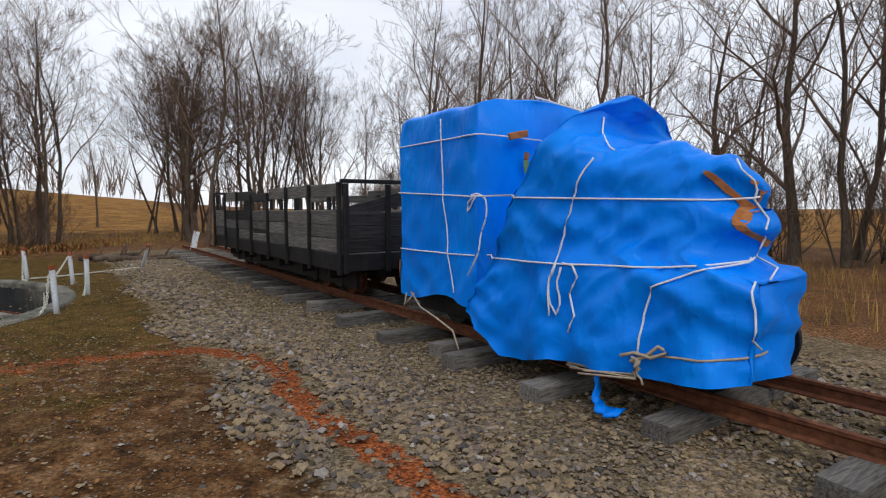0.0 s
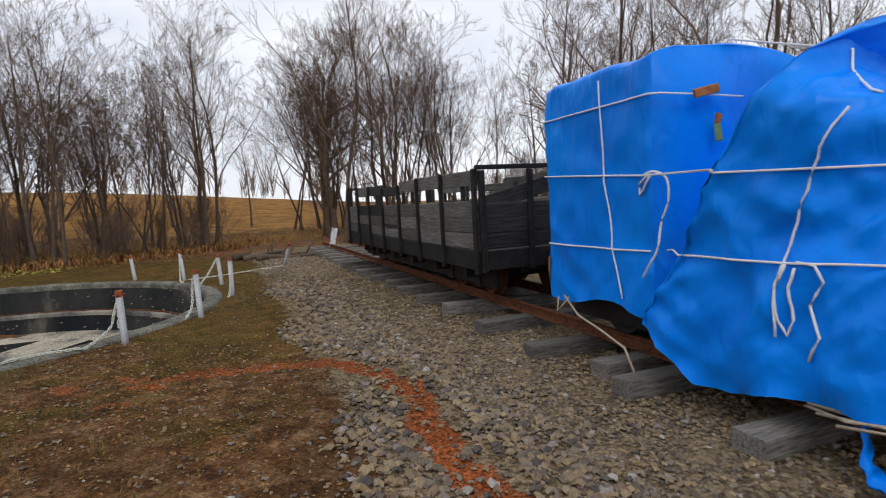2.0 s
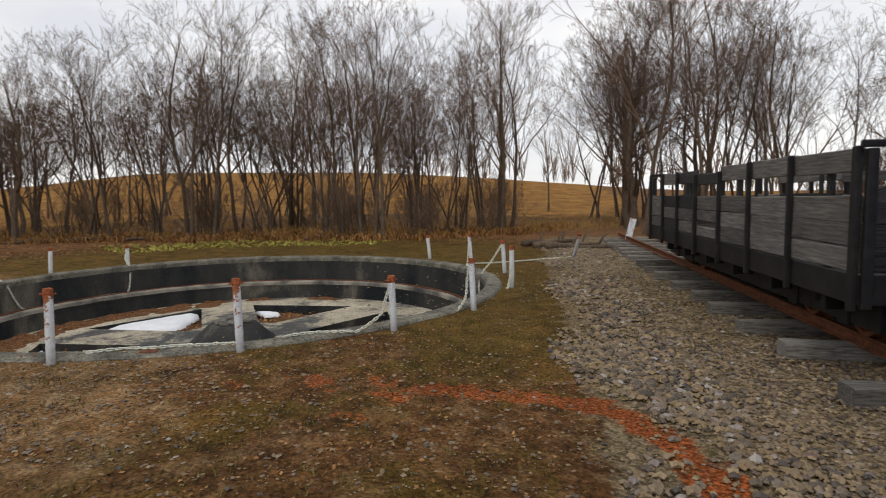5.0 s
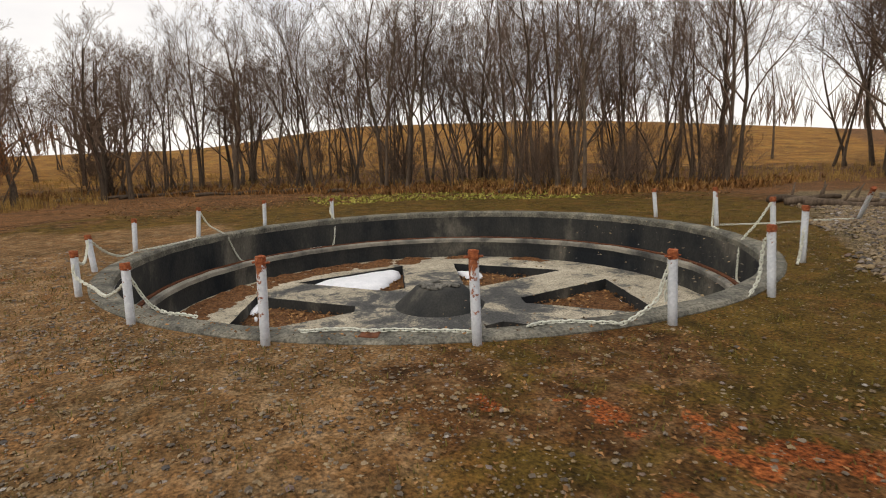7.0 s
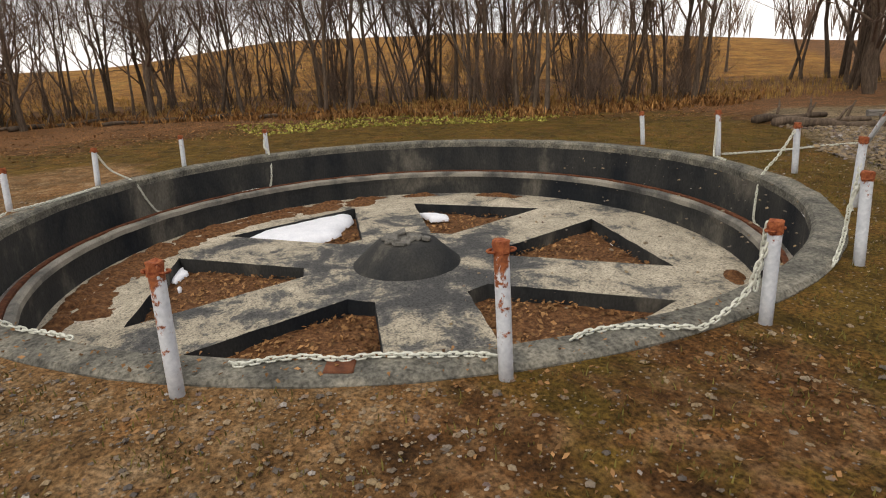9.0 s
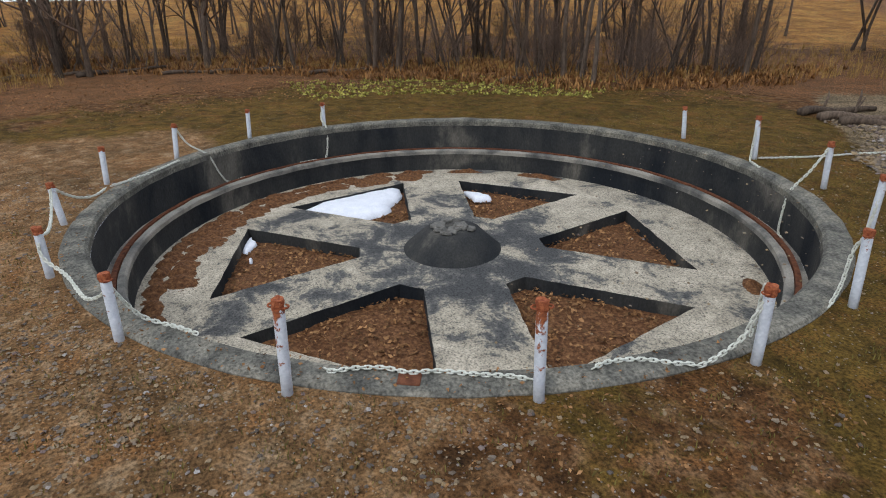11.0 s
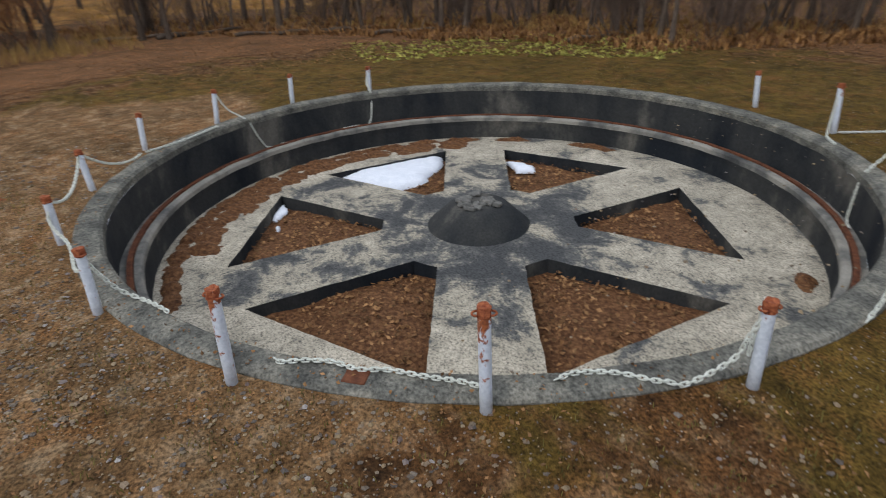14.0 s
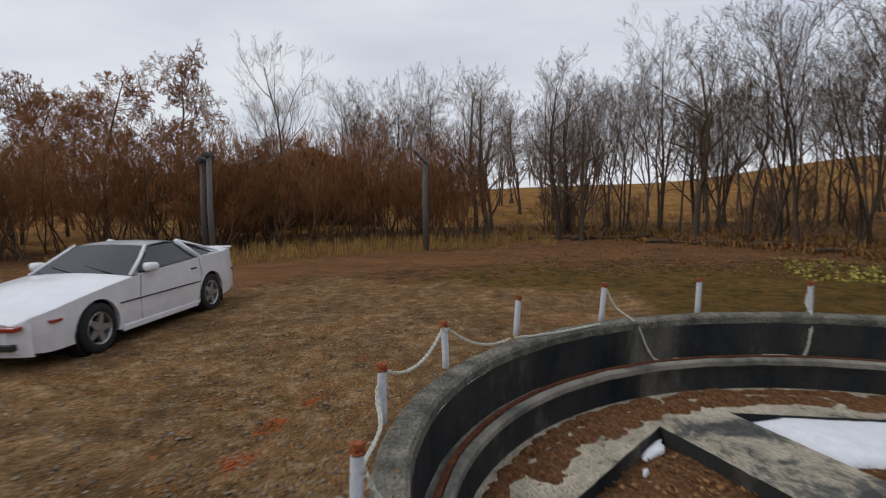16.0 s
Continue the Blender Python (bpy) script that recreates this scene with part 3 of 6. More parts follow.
for deg in (-79, -86, -94, -102, -110, -118, -126, -134, -142, -150, -160, -170, 178, 166, 152, 130):
    a = radians(deg + random.uniform(-2, 2))
    litter_pile(PIT.x + 3.98 * math.cos(a), PIT.y + 3.98 * math.sin(a), Z_FLOOR + 0.004, random.uniform(0.8, 1.2), random.uniform(0.22, 0.42), a + math.pi / 2)
for deg in range(172, 264, 7):
    a = radians(deg + random.uniform(-2, 2))
    litter_pile(PIT.x + 3.70 * math.cos(a), PIT.y + 3.70 * math.sin(a), Z_FLOOR + 0.002, random.uniform(0.6, 0.9), random.uniform(0.4, 0.75), a + math.pi / 2)
for deg, r, w in ((-59, 3.9, 0.34), (14.5, 3.9, 0.42), (47.5, 3.95, 0.5), (31, 4.0, 0.4), (-104, 3.75, 0.5)):
    a = radians(deg)
    litter_pile(PIT.x + r * math.cos(a), PIT.y + r * math.sin(a), Z_FLOOR + 0.004, w, w * 0.5, a + math.pi / 2)


def snow(outline, z, h, label):
    """A patch of old snow: a swollen sheet inside an outline."""
    c = sum((Vector((*p, 0)) for p in outline), Vector()) / len(outline)
    bm = bmesh.new()
    rings = []
    m = len(outline) * 5
    for f, zz in ((1.0, -0.01), (0.97, 0.35), (0.8, 0.8), (0.5, 1.0)):
        ring = []
        for i in range(m):
            q = i / 5
            a, b = outline[int(q) % len(outline)], outline[(int(q) + 1) % len(outline)]
            p = Vector((*a, 0)).lerp(Vector((*b, 0)), q % 1)
            p += Vector((noise.noise(p * 4), noise.noise(p * 4 + Vector((5, 5, 5))), 0)) * 0.09
            p = c + (p - c) * f
            ring.append(bm.verts.new((p.x, p.y, z + h * zz + 0.02 * noise.noise(p * 5))))
        rings.append(ring)
    for a, b in zip(rings, rings[1:]):
        for i in range(m):
            j = (i + 1) % m
            bm.faces.new((a[i], a[j], b[j], b[i]))
    bm.faces.new(rings[-1])
    return tagged(part("snow_patch", bm, M_SNOW, None, smooth_shade=True), label, "snow", "snow patches")


snow([(-13.24, 4.61), (-13.53, 4.95), (-13.82, 6.30), (-13.86, 6.58), (-13.25, 6.42), (-12.52, 5.85), (-12.39, 5.44), (-12.75, 5.03)], Z_CUT + 0.06, 0.13, "patch of melting white snow in the pit")
snow([(-13.05, 7.58), (-12.90, 7.82), (-12.57, 7.93), (-12.38, 7.83), (-12.54, 7.57)], Z_CUT + 0.06, 0.09, "small strip of melting snow in the pit")
snow([(-11.76, 3.43), (-12.10, 3.42), (-12.36, 3.57), (-12.19, 3.66), (-11.85, 3.56)], Z_CUT + 0.06, 0.05, "small lump of snow among brown leaves")
snow([(-11.55, 3.42), (-11.48, 3.40), (-11.45, 3.48), (-11.53, 3.50)], Z_CUT + 0.06, 0.06, "tiny lump of snow among leaves")

# ---------------------------------------------------------------- posts and chain
POSTS = {"A": (-6.635, 3.336, 0.70, -1.2, 1.1), "B": (-5.920, 4.811, 0.715, -2.4, -0.8), "C": (-5.652, 6.420, 0.614, -0.8, -1.5), "D": (-5.912, 7.829, 0.67, -4, 2.3), "D2": (-6.854, 9.471, 0.67, 0, 2.8),
         "E": (-8.186, 10.626, 0.623, -3, 2.2), "F": (-9.663, 11.081, 0.667, -0.5, 6.5), "G": (-11.260, 11.171, 0.561, -2.2, 5), "H": (-15.191, 5.463, 0.465, 0, 0), "I": (-14.541, 3.935, 0.551, -2, -2),
         "J": (-13.596, 2.685, 0.561, -2, -5.5), "K": (-12.461, 1.773, 0.527, -1.4, -5), "L": (-10.871, 1.469, 0.496, 5.5, -6.5), "M": (-9.311, 1.577, 0.501, -1, -0.5), "N": (-7.814, 2.266, 0.552, -3, -3.5)}


def build_post(h, bare):
    post = empty("pipe_post", Matrix(), "white-painted steel pipe post flaking with rust", "post", "posts round the pit")
    r = 0.038
    bm = bmesh.new()
    lathe(bm, [(0, -0.12), (r, -0.12), (r, h * 0.3), (r * 1.01, h * 0.6), (r, h - 0.05), (r * 0.98, h - 0.004), (r * 0.8, h - 0.002), (r * 0.8, h - 0.03), (0, h - 0.03)], 16)
    part("pipe", bm, M_POST, post, smooth_shade=True)
    bm = bmesh.new()
    lathe(bm, [(r * 1.005, h - 0.065), (r * 1.07, h - 0.055), (r * 1.12, h - 0.012), (r * 1.05, h + 0.004), (r * 0.7, h + 0.006), (0, h - 0.002)], 16)
    for v in bm.verts:
        v.co += Vector((noise.noise(v.co * 40), noise.noise(v.co * 40 + Vector((3, 3, 3))), noise.noise(v.co * 30))) * 0.010
    part("cap", bm, M_POSTRUST, post, "flaking red-rusted cap")
    if not bare:
        for sgn in (-1, 1):
            pts = [Vector((sgn * (r + 0.03 * math.sin(t)), 0.028 * math.cos(t), h - 0.045)) for t in np.linspace(0, math.pi, 8)]
            tube_part("hook", pts, 0.007, M_POSTRUST, post, "rusted chain hook", 6)
    return post


for key, (px_, py_, h_, lean, tilt) in POSTS.items():
    p = build_post(h_, key in ("G", "I", "K"))
    a = math.atan2(py_ - PIT.y, px_ - PIT.x)
    p.matrix_world = Matrix.Translation((px_, py_, gz(px_, py_) + 0.0)) @ Matrix.Rotation(a + math.pi / 2, 4, 'Z') @ Matrix.Rotation(radians(lean), 4, 'X') @ Matrix.Rotation(radians(tilt), 4, 'Y')
    if key in ("B", "H"):
        p["label"] = "white-painted steel pipe post with heavy rusted cap" if key == "B" else "slim white post with a chain hanging from it"

# the leaning post by the wood
p = build_post(0.75, True)
p.matrix_world = Matrix.Translation((-8.9, 13.55, gz(-8.9, 13.55))) @ Matrix.Rotation(radians(-35), 4, 'Z') @ Matrix.Rotation(radians(38), 4, 'Y')
p["label"] = "white post leaning far over by the wood"


def link_mesh():
    """One oval plastic link, laid along x."""
    L, W, t = 0.030, 0.013, 0.0062
    pts = []
    for k in range(10):
        a = 2 * math.pi * k / 10
        pts.append(Vector(((L - W) * (1 if math.cos(a) > 0 else -1) * min(1, abs(math.cos(a)) * 3) + W * math.cos(a), W * math.sin(a), 0)))
    verts, faces = [], []
    for i, q in enumerate(pts):
        tng = (pts[(i + 1) % 10] - pts[i - 1]).normalized()
        s = tng.cross(Vector((0, 0, 1)))
        for k in range(5):
            w = 2 * math.pi * k / 5
            verts.append(q + s * (t * math.cos(w)) + Vector((0, 0, t * math.sin(w))))
    for i in range(10):
        for k in range(5):
            faces.append((i * 5 + k, i * 5 + (k + 1) % 5, ((i + 1) % 10) * 5 + (k + 1) % 5, ((i + 1) % 10) * 5 + k))
    return verts, faces


LINK_V, LINK_F = link_mesh()


def resample(points, step):
    out, acc = [], 0.0
    pts = [Vector(p) for p in points]
    for a, b in zip(pts, pts[1:]):
        d = (b - a).length
        while acc <= d:
            out.append((a.lerp(b, acc / d), (b - a).normalized()))
            acc += step
        acc -= d
    return out


def smooth_line(points, per=8):
    pts = [Vector(p) for p in points]
    pts = [pts[0] * 2 - pts[1]] + pts + [pts[-1] * 2 - pts[-2]]
    out = []
    for i in range(1, len(pts) - 2):
        p0, p1, p2, p3 = pts[i - 1:i + 3]
        for k in range(per):
            t = k / per
            out.append(0.5 * ((2 * p1) + (p2 - p0) * t + (2 * p0 - 5 * p1 + 4 * p2 - p3) * t * t + (3 * p1 - p0 - 3 * p2 + p3) * t ** 3))
    out.append(pts[-2])
    return out


def chain(points, label, wobble=0.0):
    verts, faces = [], []
    pts = smooth_line(points)
    if wobble:
        pts = [p + Vector((noise.noise(p * 6), noise.noise(p * 6 + Vector((4, 4, 4))), 0)) * wobble for p in pts]
    for i, (p, d) in enumerate(resample(pts, 0.041)):
        q = d.to_track_quat('X', 'Z').to_matrix() @ Matrix.Rotation(radians(45 if i % 2 else -45) + random.uniform(-.3, .3), 3, 'X')
        b = len(verts)
        verts += [p + q @ Vector(v) for v in LINK_V]
        faces += [tuple(b + k for k in f) for f in LINK_F]
    ob = mesh_ob("chain", verts, faces, M_CHAIN, smooth_shade=True)
    return tagged(ob, label, "chain", "chains between the posts")


def top_of(key, drop=0.05):
    x, y, h, lean, tilt = POSTS[key]
    out = (Vector((x, y, 0)) - PIT).normalized()
    along = Vector((-out.y, out.x, 0))
    return Vector((x, y, gz(x, y) + h - drop)) + out * (math.sin(radians(lean)) * h) + along * (math.sin(radians(tilt)) * h)


def rim_at(deg, r=4.54, z=None):
    a = radians(deg)
    return PIT + Vector((r * math.cos(a), r * math.sin(a), Z_RIM + 0.018 if z is None else z))


def hang(a, b, sag):
    return [a.lerp(b, t) - Vector((0, 0, sag * 4 * t * (1 - t))) for t in np.linspace(0, 1, 9)]


LEDGE = Z_LEDGE + 0.03
chain([rim_at(-34.9, 4.52), rim_at(-34.4, 4.53), rim_at(-32.6, 4.48), rim_at(-30.5, 4.45), rim_at(-28.8, 4.46), rim_at(-27.4, 4.48), rim_at(-25.2, 4.46), rim_at(-22.1, 4.49), rim_at(-19.2, 4.53), rim_at(-17.3, 4.58)], "white plastic chain lying broken on the rim", 0.012)
chain([rim_at(-11.5, 4.52), rim_at(-10.2, 4.48), rim_at(-7.9, 4.49), rim_at(-5.9, 4.55), rim_at(-4.6, 4.62), rim_at(-3.5, 4.66), rim_at(-2.2, 4.70), top_of("C", 0.42) + Vector((-0.05, -0.12, 0)), top_of("C", 0.25) + Vector((-0.03, -0.06, 0)), top_of("C", 0.05)], "white plastic chain trailing from a post onto the rim")
chain([top_of("C", 0.05) + Vector((-0.07, 0.03, 0)), top_of("C", 0.25) + Vector((-0.09, 0.05, 0)), top_of("C", 0.42) + Vector((-0.08, 0.02, 0))], "short end of white chain hanging from a post")
chain([top_of("D", 0.05), top_of("D", 0.2) + Vector((-0.07, 0, 0)), top_of("D", 0.5) + Vector((-0.06, -0.05, 0)), Vector((-5.97, 7.62, 0.03))], "white chain hanging down a post to the grass")
chain([top_of("D2", 0.05), top_of("D2", 0.35) + Vector((0.03, -0.05, 0)), Vector((-6.82, 9.36, 0.04)), Vector((-6.74, 9.24, 0.03))], "white chain hanging down a post to the grass")
chain([top_of("E", 0.05), rim_at(61.8, 4.68, 0.27), rim_at(60.6, 4.44, 0.0), rim_at(60.0, 4.385, -0.40), rim_at(59.0, 4.37, LEDGE), rim_at(57.2, 4.36, LEDGE)], "white chain hanging over the rim into the pit")
chain([top_of("F", 0.05), top_of("F", 0.3) + Vector((0.04, -0.06, 0)), rim_at(80, 4.78, 0.03), rim_at(77, 4.62), rim_at(73.5, 4.55)], "white chain fallen from a post onto the rim")
chain([Vector((-9.6, 11.12, gz(-9.6, 11.12) + 0.03))] + [Vector((x_, y_, gz(x_, y_) + 0.02)) for x_, y_ in ((-9.5, 11.5), (-9.3, 12.1), (-9.15, 12.8), (-8.92, 13.5))], "white chain lying across the grass to a leaning post")
chain([top_of("H", 0.05), top_of("H", 0.30) + Vector((0.05, -0.06, 0)), rim_at(190.0, 4.5, 0.05), rim_at(190.5, 4.39, -0.25), rim_at(191.6, 4.37, LEDGE), rim_at(195, 4.36, LEDGE), rim_at(198.5, 4.35, LEDGE)], "white chain hanging from a post into the pit")
chain([top_of("J", 0.05), rim_at(226.0, 4.62, 0.22), rim_at(223.5, 4.43, 0.0), rim_at(221.5, 4.385, -0.35), rim_at(219.5, 4.365, LEDGE), rim_at(214.8, 4.36, LEDGE)], "white chain hanging slack over the rim")
chain([rim_at(231.5, 4.47), rim_at(236, 4.45), rim_at(241, 4.47), rim_at(245, 4.56), rim_at(248.5, 4.68)], "white chain lying along the rim")
chain(hang(top_of("L"), rim_at(249, 4.72, 0.05), 0.14), "white chain hanging from a post to the ground")
chain(hang(top_of("L"), top_of("M"), 0.20), "white chain hung between two posts")
chain([top_of("M", 0.05), top_of("M", 0.25) + Vector((0.10, 0.0, 0)), Vector((-8.9, 1.80, 0.16)), Vector((-8.3, 2.02, 0.18)), top_of("N", 0.22) + Vector((-0.14, -0.06, 0)), top_of("N", 0.05)], "white chain hung slack between two posts")
chain([top_of("N", 0.05), rim_at(-56.6, 4.66, 0.36), rim_at(-56.3, 4.55, 0.14), rim_at(-55, 4.46), rim_at(-52.5, 4.43), rim_at(-50.0, 4.43)], "white chain running from a post over the rim")

# ---------------------------------------------------------------- track
TRACK_M = Matrix(((-ALONG.x, ACROSS.x, 0, TRACK0.x), (-ALONG.y, ACROSS.y, 0, TRACK0.y), (0, 0, 1, 0), (0, 0, 0, 1)))   # x runs backwards along the track
track = empty("railway_track", TRACK_M, "narrow-gauge track of rusty rails on grey sleepers", "railway track")
GAUGE_C = 0.42


def rail(n):
    prof = [(-0.045, 0.0), (-0.045, 0.012), (-0.01, 0.025), (-0.008, 0.075), (-0.024, 0.088), (-0.024, 0.11), (0.024, 0.11), (0.024, 0.088), (0.008, 0.075), (0.01, 0.025), (0.045, 0.012), (0.045, 0.0)]
    bm = bmesh.new()
    rows = []
    for s in np.arange(-9, 17.6, 0.7):
        rows.append([bm.verts.new((-s, n + a + 0.006 * math.sin(s), RAIL_TOP - 0.11 + b)) for a, b in prof])
    for a, b in zip(rows, rows[1:]):
        for k in range(len(prof)):
            bm.faces.new((a[k], a[(k + 1) % 12], b[(k + 1) % 12], b[k]))
    bm.faces.new(rows[0])
    bm.faces.new(rows[-1])
    part("rail", bm, M_RUST, track, "brown rusted steel rail")


rail(MID - GAUGE_C)
rail(MID + GAUGE_C)
SLEEPERS = [-8.6, -7.5, -6.6, -5.6, -4.6, -3.7, -2.75, -1.92, -0.93, 0.03, 1.06, 1.5, 2.27, 3.34, 4.5, 5.4, 6.35, 7.2, 8.15, 9.1, 10.0, 10.9, 11.8, 12.6, 13.5, 14.4, 15.2, 16.0, 16.9]
sleeper_meshes = []
for k in range(5):
    bm = bmesh.new()
    add_box(bm, -0.1, 0.1, 0, 2.1, -0.13, 0, 0.0)
    bmesh.ops.subdivide_edges(bm, edges=bm.edges, cuts=3, use_grid_fill=True)
    for v in bm.verts:
        v.co += Vector((noise.noise(v.co * 3 + Vector((k * 5, 0, 0))), noise.noise(v.co * 6 + Vector((0, k * 5, 0))), noise.noise(v.co * 4 + Vector((0, 0, k * 5))))) * 0.016
    me = bpy.data.meshes.new("sleeper")
    bm.to_mesh(me)
    bm.free()
    me.materials.append(M_SLEEPER)
    sleeper_meshes.append(me)
for i, s in enumerate(SLEEPERS):
    ob = new("sleeper", sleeper_meshes[i % 5])
    ob.parent = track
    ob.matrix_local = Matrix.Translation((-s, random.uniform(0.0, 0.12) + (0.16 if s in (-0.93, -1.92, 1.5) else 0), 0.160 + random.uniform(-0.012, 0.008))) @ Matrix.Rotation(radians(random.uniform(-4, 4)), 4, 'Z')


def stones():
    """Ballast: uneven pebbles, each with its own form, thick by the track and thinning onto the grass."""
    rng = np.random.RandomState(4)
    base = np.array([(1, 0, 0), (-1, 0, 0), (0, 1, 0), (0, -1, 0), (0, 0, 1), (0, 0, -1), (.6, .6, .55), (-.6, .6, .55), (.6, -.6, .55), (-.6, -.6, .55)], float)
    tri = np.array([(0, 6, 4), (6, 2, 4), (2, 7, 4), (7, 1, 4), (1, 9, 4), (9, 3, 4), (3, 8, 4), (8, 0, 4), (0, 2, 6), (2, 1, 7), (1, 3, 9), (3, 0, 8)])
    V, F = [], []
    cnt = 0

    def scatter(m, s0, s1, n0, n1, lo, hi, dens):
        nonlocal cnt
        s, n = rng.uniform(s0, s1, m), rng.uniform(n0, n1, m)
        x, y = TRACK0.x + ALONG.x * s + ACROSS.x * n, TRACK0.y + ALONG.y * s + ACROSS.y * n
        bare = 0.10 + 0.90 * smooth(0.13, 0.30, polyline_distance(x, y, RED_TRICKLE) + 0.09 * np.sin(x * 7) * np.cos(y * 6))
        keep = rng.rand(m) < dens(s, n) * bare
        s, n, x, y = s[keep], n[keep], x[keep], y[keep]
        size = lo + (hi - lo) * rng.rand(len(s)) ** 2.2
        size *= 1 - 0.45 * smooth(-1.0, -0.2, n) * (1 - smooth(0.6, 0.9, n))
        z = ground_z(x, y) + size * 0.1
        for i in range(len(s)):
            sc = size[i] * np.array([1, rng.uniform(.65, 1), rng.uniform(.5, .85)]) * 0.5
            a = rng.uniform(0, 6.28)
            ca, sa = np.cos(a), np.sin(a)
            p = base * (1 + rng.uniform(-.22, .22, (10, 1))) * sc
            V.append(np.stack([p[:, 0] * ca - p[:, 1] * sa + x[i], p[:, 0] * sa + p[:, 1] * ca + y[i], p[:, 2] + z[i] + p[:, 0] * rng.uniform(-.3, .3)], -1))
            F.append(tri + cnt * 10)
            cnt += 1

    edge = lambda s, n: np.clip((n + 1.75 + 0.25 * np.sin(s * 1.7)) / 0.5, 0, 1)
    scatter(34000, -5.0, 5.0, -1.9, 0.75, 0.022, 0.095, edge)
    scatter(11000, 5.0, 16.0, -1.9, 0.7, 0.035, 0.11, edge)
    scatter(5000, -6.0, 0.2, 0.7, 3.4, 0.03, 0.10, lambda s, n: np.clip((3.5 - n) / 0.8, 0, 1))
    scatter(6000, -5.0, 12.0, -5.5, -1.5, 0.012, 0.045, lambda s, n: np.clip(0.75 + (n + 1.5) * 0.3, 0.10, 1))
    def loose(m, place, lo, hi):
        nonlocal cnt
        for _ in range(m):
            x, y = place()
            if math.hypot(x - PIT.x, y - PIT.y) < 4.74:
                continue
            size = lo + (hi - lo) * rng.rand() ** 3
            z = gz(x, y) + size * 0.05
            p = base * (1 + rng.uniform(-.25, .25, (10, 1))) * size * np.array([1, rng.uniform(.6, 1), rng.uniform(.35, .7)]) * 0.5
            a = rng.uniform(0, 6.28)
            V.append(np.stack([p[:, 0] * np.cos(a) - p[:, 1] * np.sin(a) + x, p[:, 0] * np.sin(a) + p[:, 1] * np.cos(a) + y, p[:, 2] + z], -1))
            F.append(tri + cnt * 10)
            cnt += 1

    loose(9000, lambda: (rng.uniform(-8.5, 1.0), rng.uniform(-0.5, 6.5)), 0.012, 0.05)
    loose(9000, lambda: (rng.uniform(-13, -4), rng.uniform(-5.5, 2.5)), 0.015, 0.06)
    loose(5000, lambda: (rng.uniform(-8.5, -4), rng.uniform(0.5, 4.5)), 0.012, 0.05)
    V, F = np.concatenate(V), np.concatenate(F)
    ob = mesh_ob("ballast", V.tolist(), F.tolist(), M_STONE)
    return tagged(ob, "grey-brown ballast stones along the track", "gravel", kind="stuff")


stones()

# white board at the end of the track
sign = empty("white_board", Matrix.Translation(tr(16.2, 0.75, 0.16)) @ Matrix.Rotation(radians(20), 4, 'Z') @ Matrix.Rotation(radians(14), 4, 'Y'), "small white board on a stake beside the track", "marker")
box_part("board", (-0.09, 0.09, -0.012, 0.012, 0.0, 0.62), M_POST, sign, "weathered white board")
box_part("stake", (-0.03, 0.03, 0.014, 0.05, -0.15, 0.5), M_SLEEPER, sign, "grey wooden stake")

# ---------------------------------------------------------------- wagon
wagon = empty("freight_wagon", TRACK_M, "old open freight wagon with grey plank sides and black iron frame", "railway wagon")
S0, S1, N0, N1 = 3.56, 10.42, 0.20, 2.06


def wbox(name, s0, s1, n0, n1, z0, z1, mat, label="", bevel=0.008, jitter=0.0, parent=None):
    return box_part(name, (-s1, -s0, n0, n1, z0, z1), mat, parent or wagon, label, bevel, None, jitter)


for n in (N0, N1 - 0.07):
    wbox("side_sill", S0, S1, n, n + 0.07, 0.66, 0.88, M_BLACKIRON)
for s in (S0, S1 - 0.07):
    wbox("end_sill", s, s + 0.07, N0 + 0.07, N1 - 0.07, 0.66, 0.88, M_BLACKIRON)
for n in (0.75, 1.42):
    wbox("longitudinal_beam", S0 + 0.08, S1 - 0.08, n, n + 0.09, 0.58, 0.80, M_BLACKIRON)
for k in range(22):
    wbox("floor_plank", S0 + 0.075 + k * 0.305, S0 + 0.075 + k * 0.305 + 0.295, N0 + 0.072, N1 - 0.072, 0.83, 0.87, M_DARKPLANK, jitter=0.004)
STAKES = [S0 + 0.03, 4.62, 5.58, 6.52, 7.52, 8.48, 9.42, S1 - 0.04]
for side, n in (("near", N0 - 0.045), ("far", N1)):
    for i, s in enumerate(STAKES):
        thick = 0.075 if i in (0, 4, 7) else 0.05
        top = 1.78 if i not in (3, 4) else 1.72
        wbox("stake", s - thick / 2, s + thick / 2, n, n + 0.045, 0.62, top, M_BLACKIRON)
    inner = N0 + 0.002 if side == "near" else N1 - 0.045
    for i in range(7):
        a, b = STAKES[i], STAKES[i + 1]
        rows = [(0.895, 1.065), (1.07, 1.235), (1.24, 1.425), (1.60, 1.775)]
        if i == 3:
            rows = [(0.895, 1.02), (1.10, 1.235), (1.24, 1.42), (1.58, 1.70)]
        if i == 6:
            rows = rows[:3]
        for z0, z1 in rows:
            mat = M_PLANK if i < 3 else (M_DARKPLANK if random.random() < 0.35 else M_PLANK)
            wbox("side_plank", a + 0.005, b - 0.005, inner, inner + 0.04, z0 + random.uniform(-.008, .004), z1 + random.uniform(-.004, .01), mat, jitter=0.007)
    for i in range(7):
        if i % 2 == 0:
            m = (STAKES[i] + STAKES[i + 1]) / 2
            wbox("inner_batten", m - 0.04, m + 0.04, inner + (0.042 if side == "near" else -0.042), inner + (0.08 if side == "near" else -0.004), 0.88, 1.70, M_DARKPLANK)
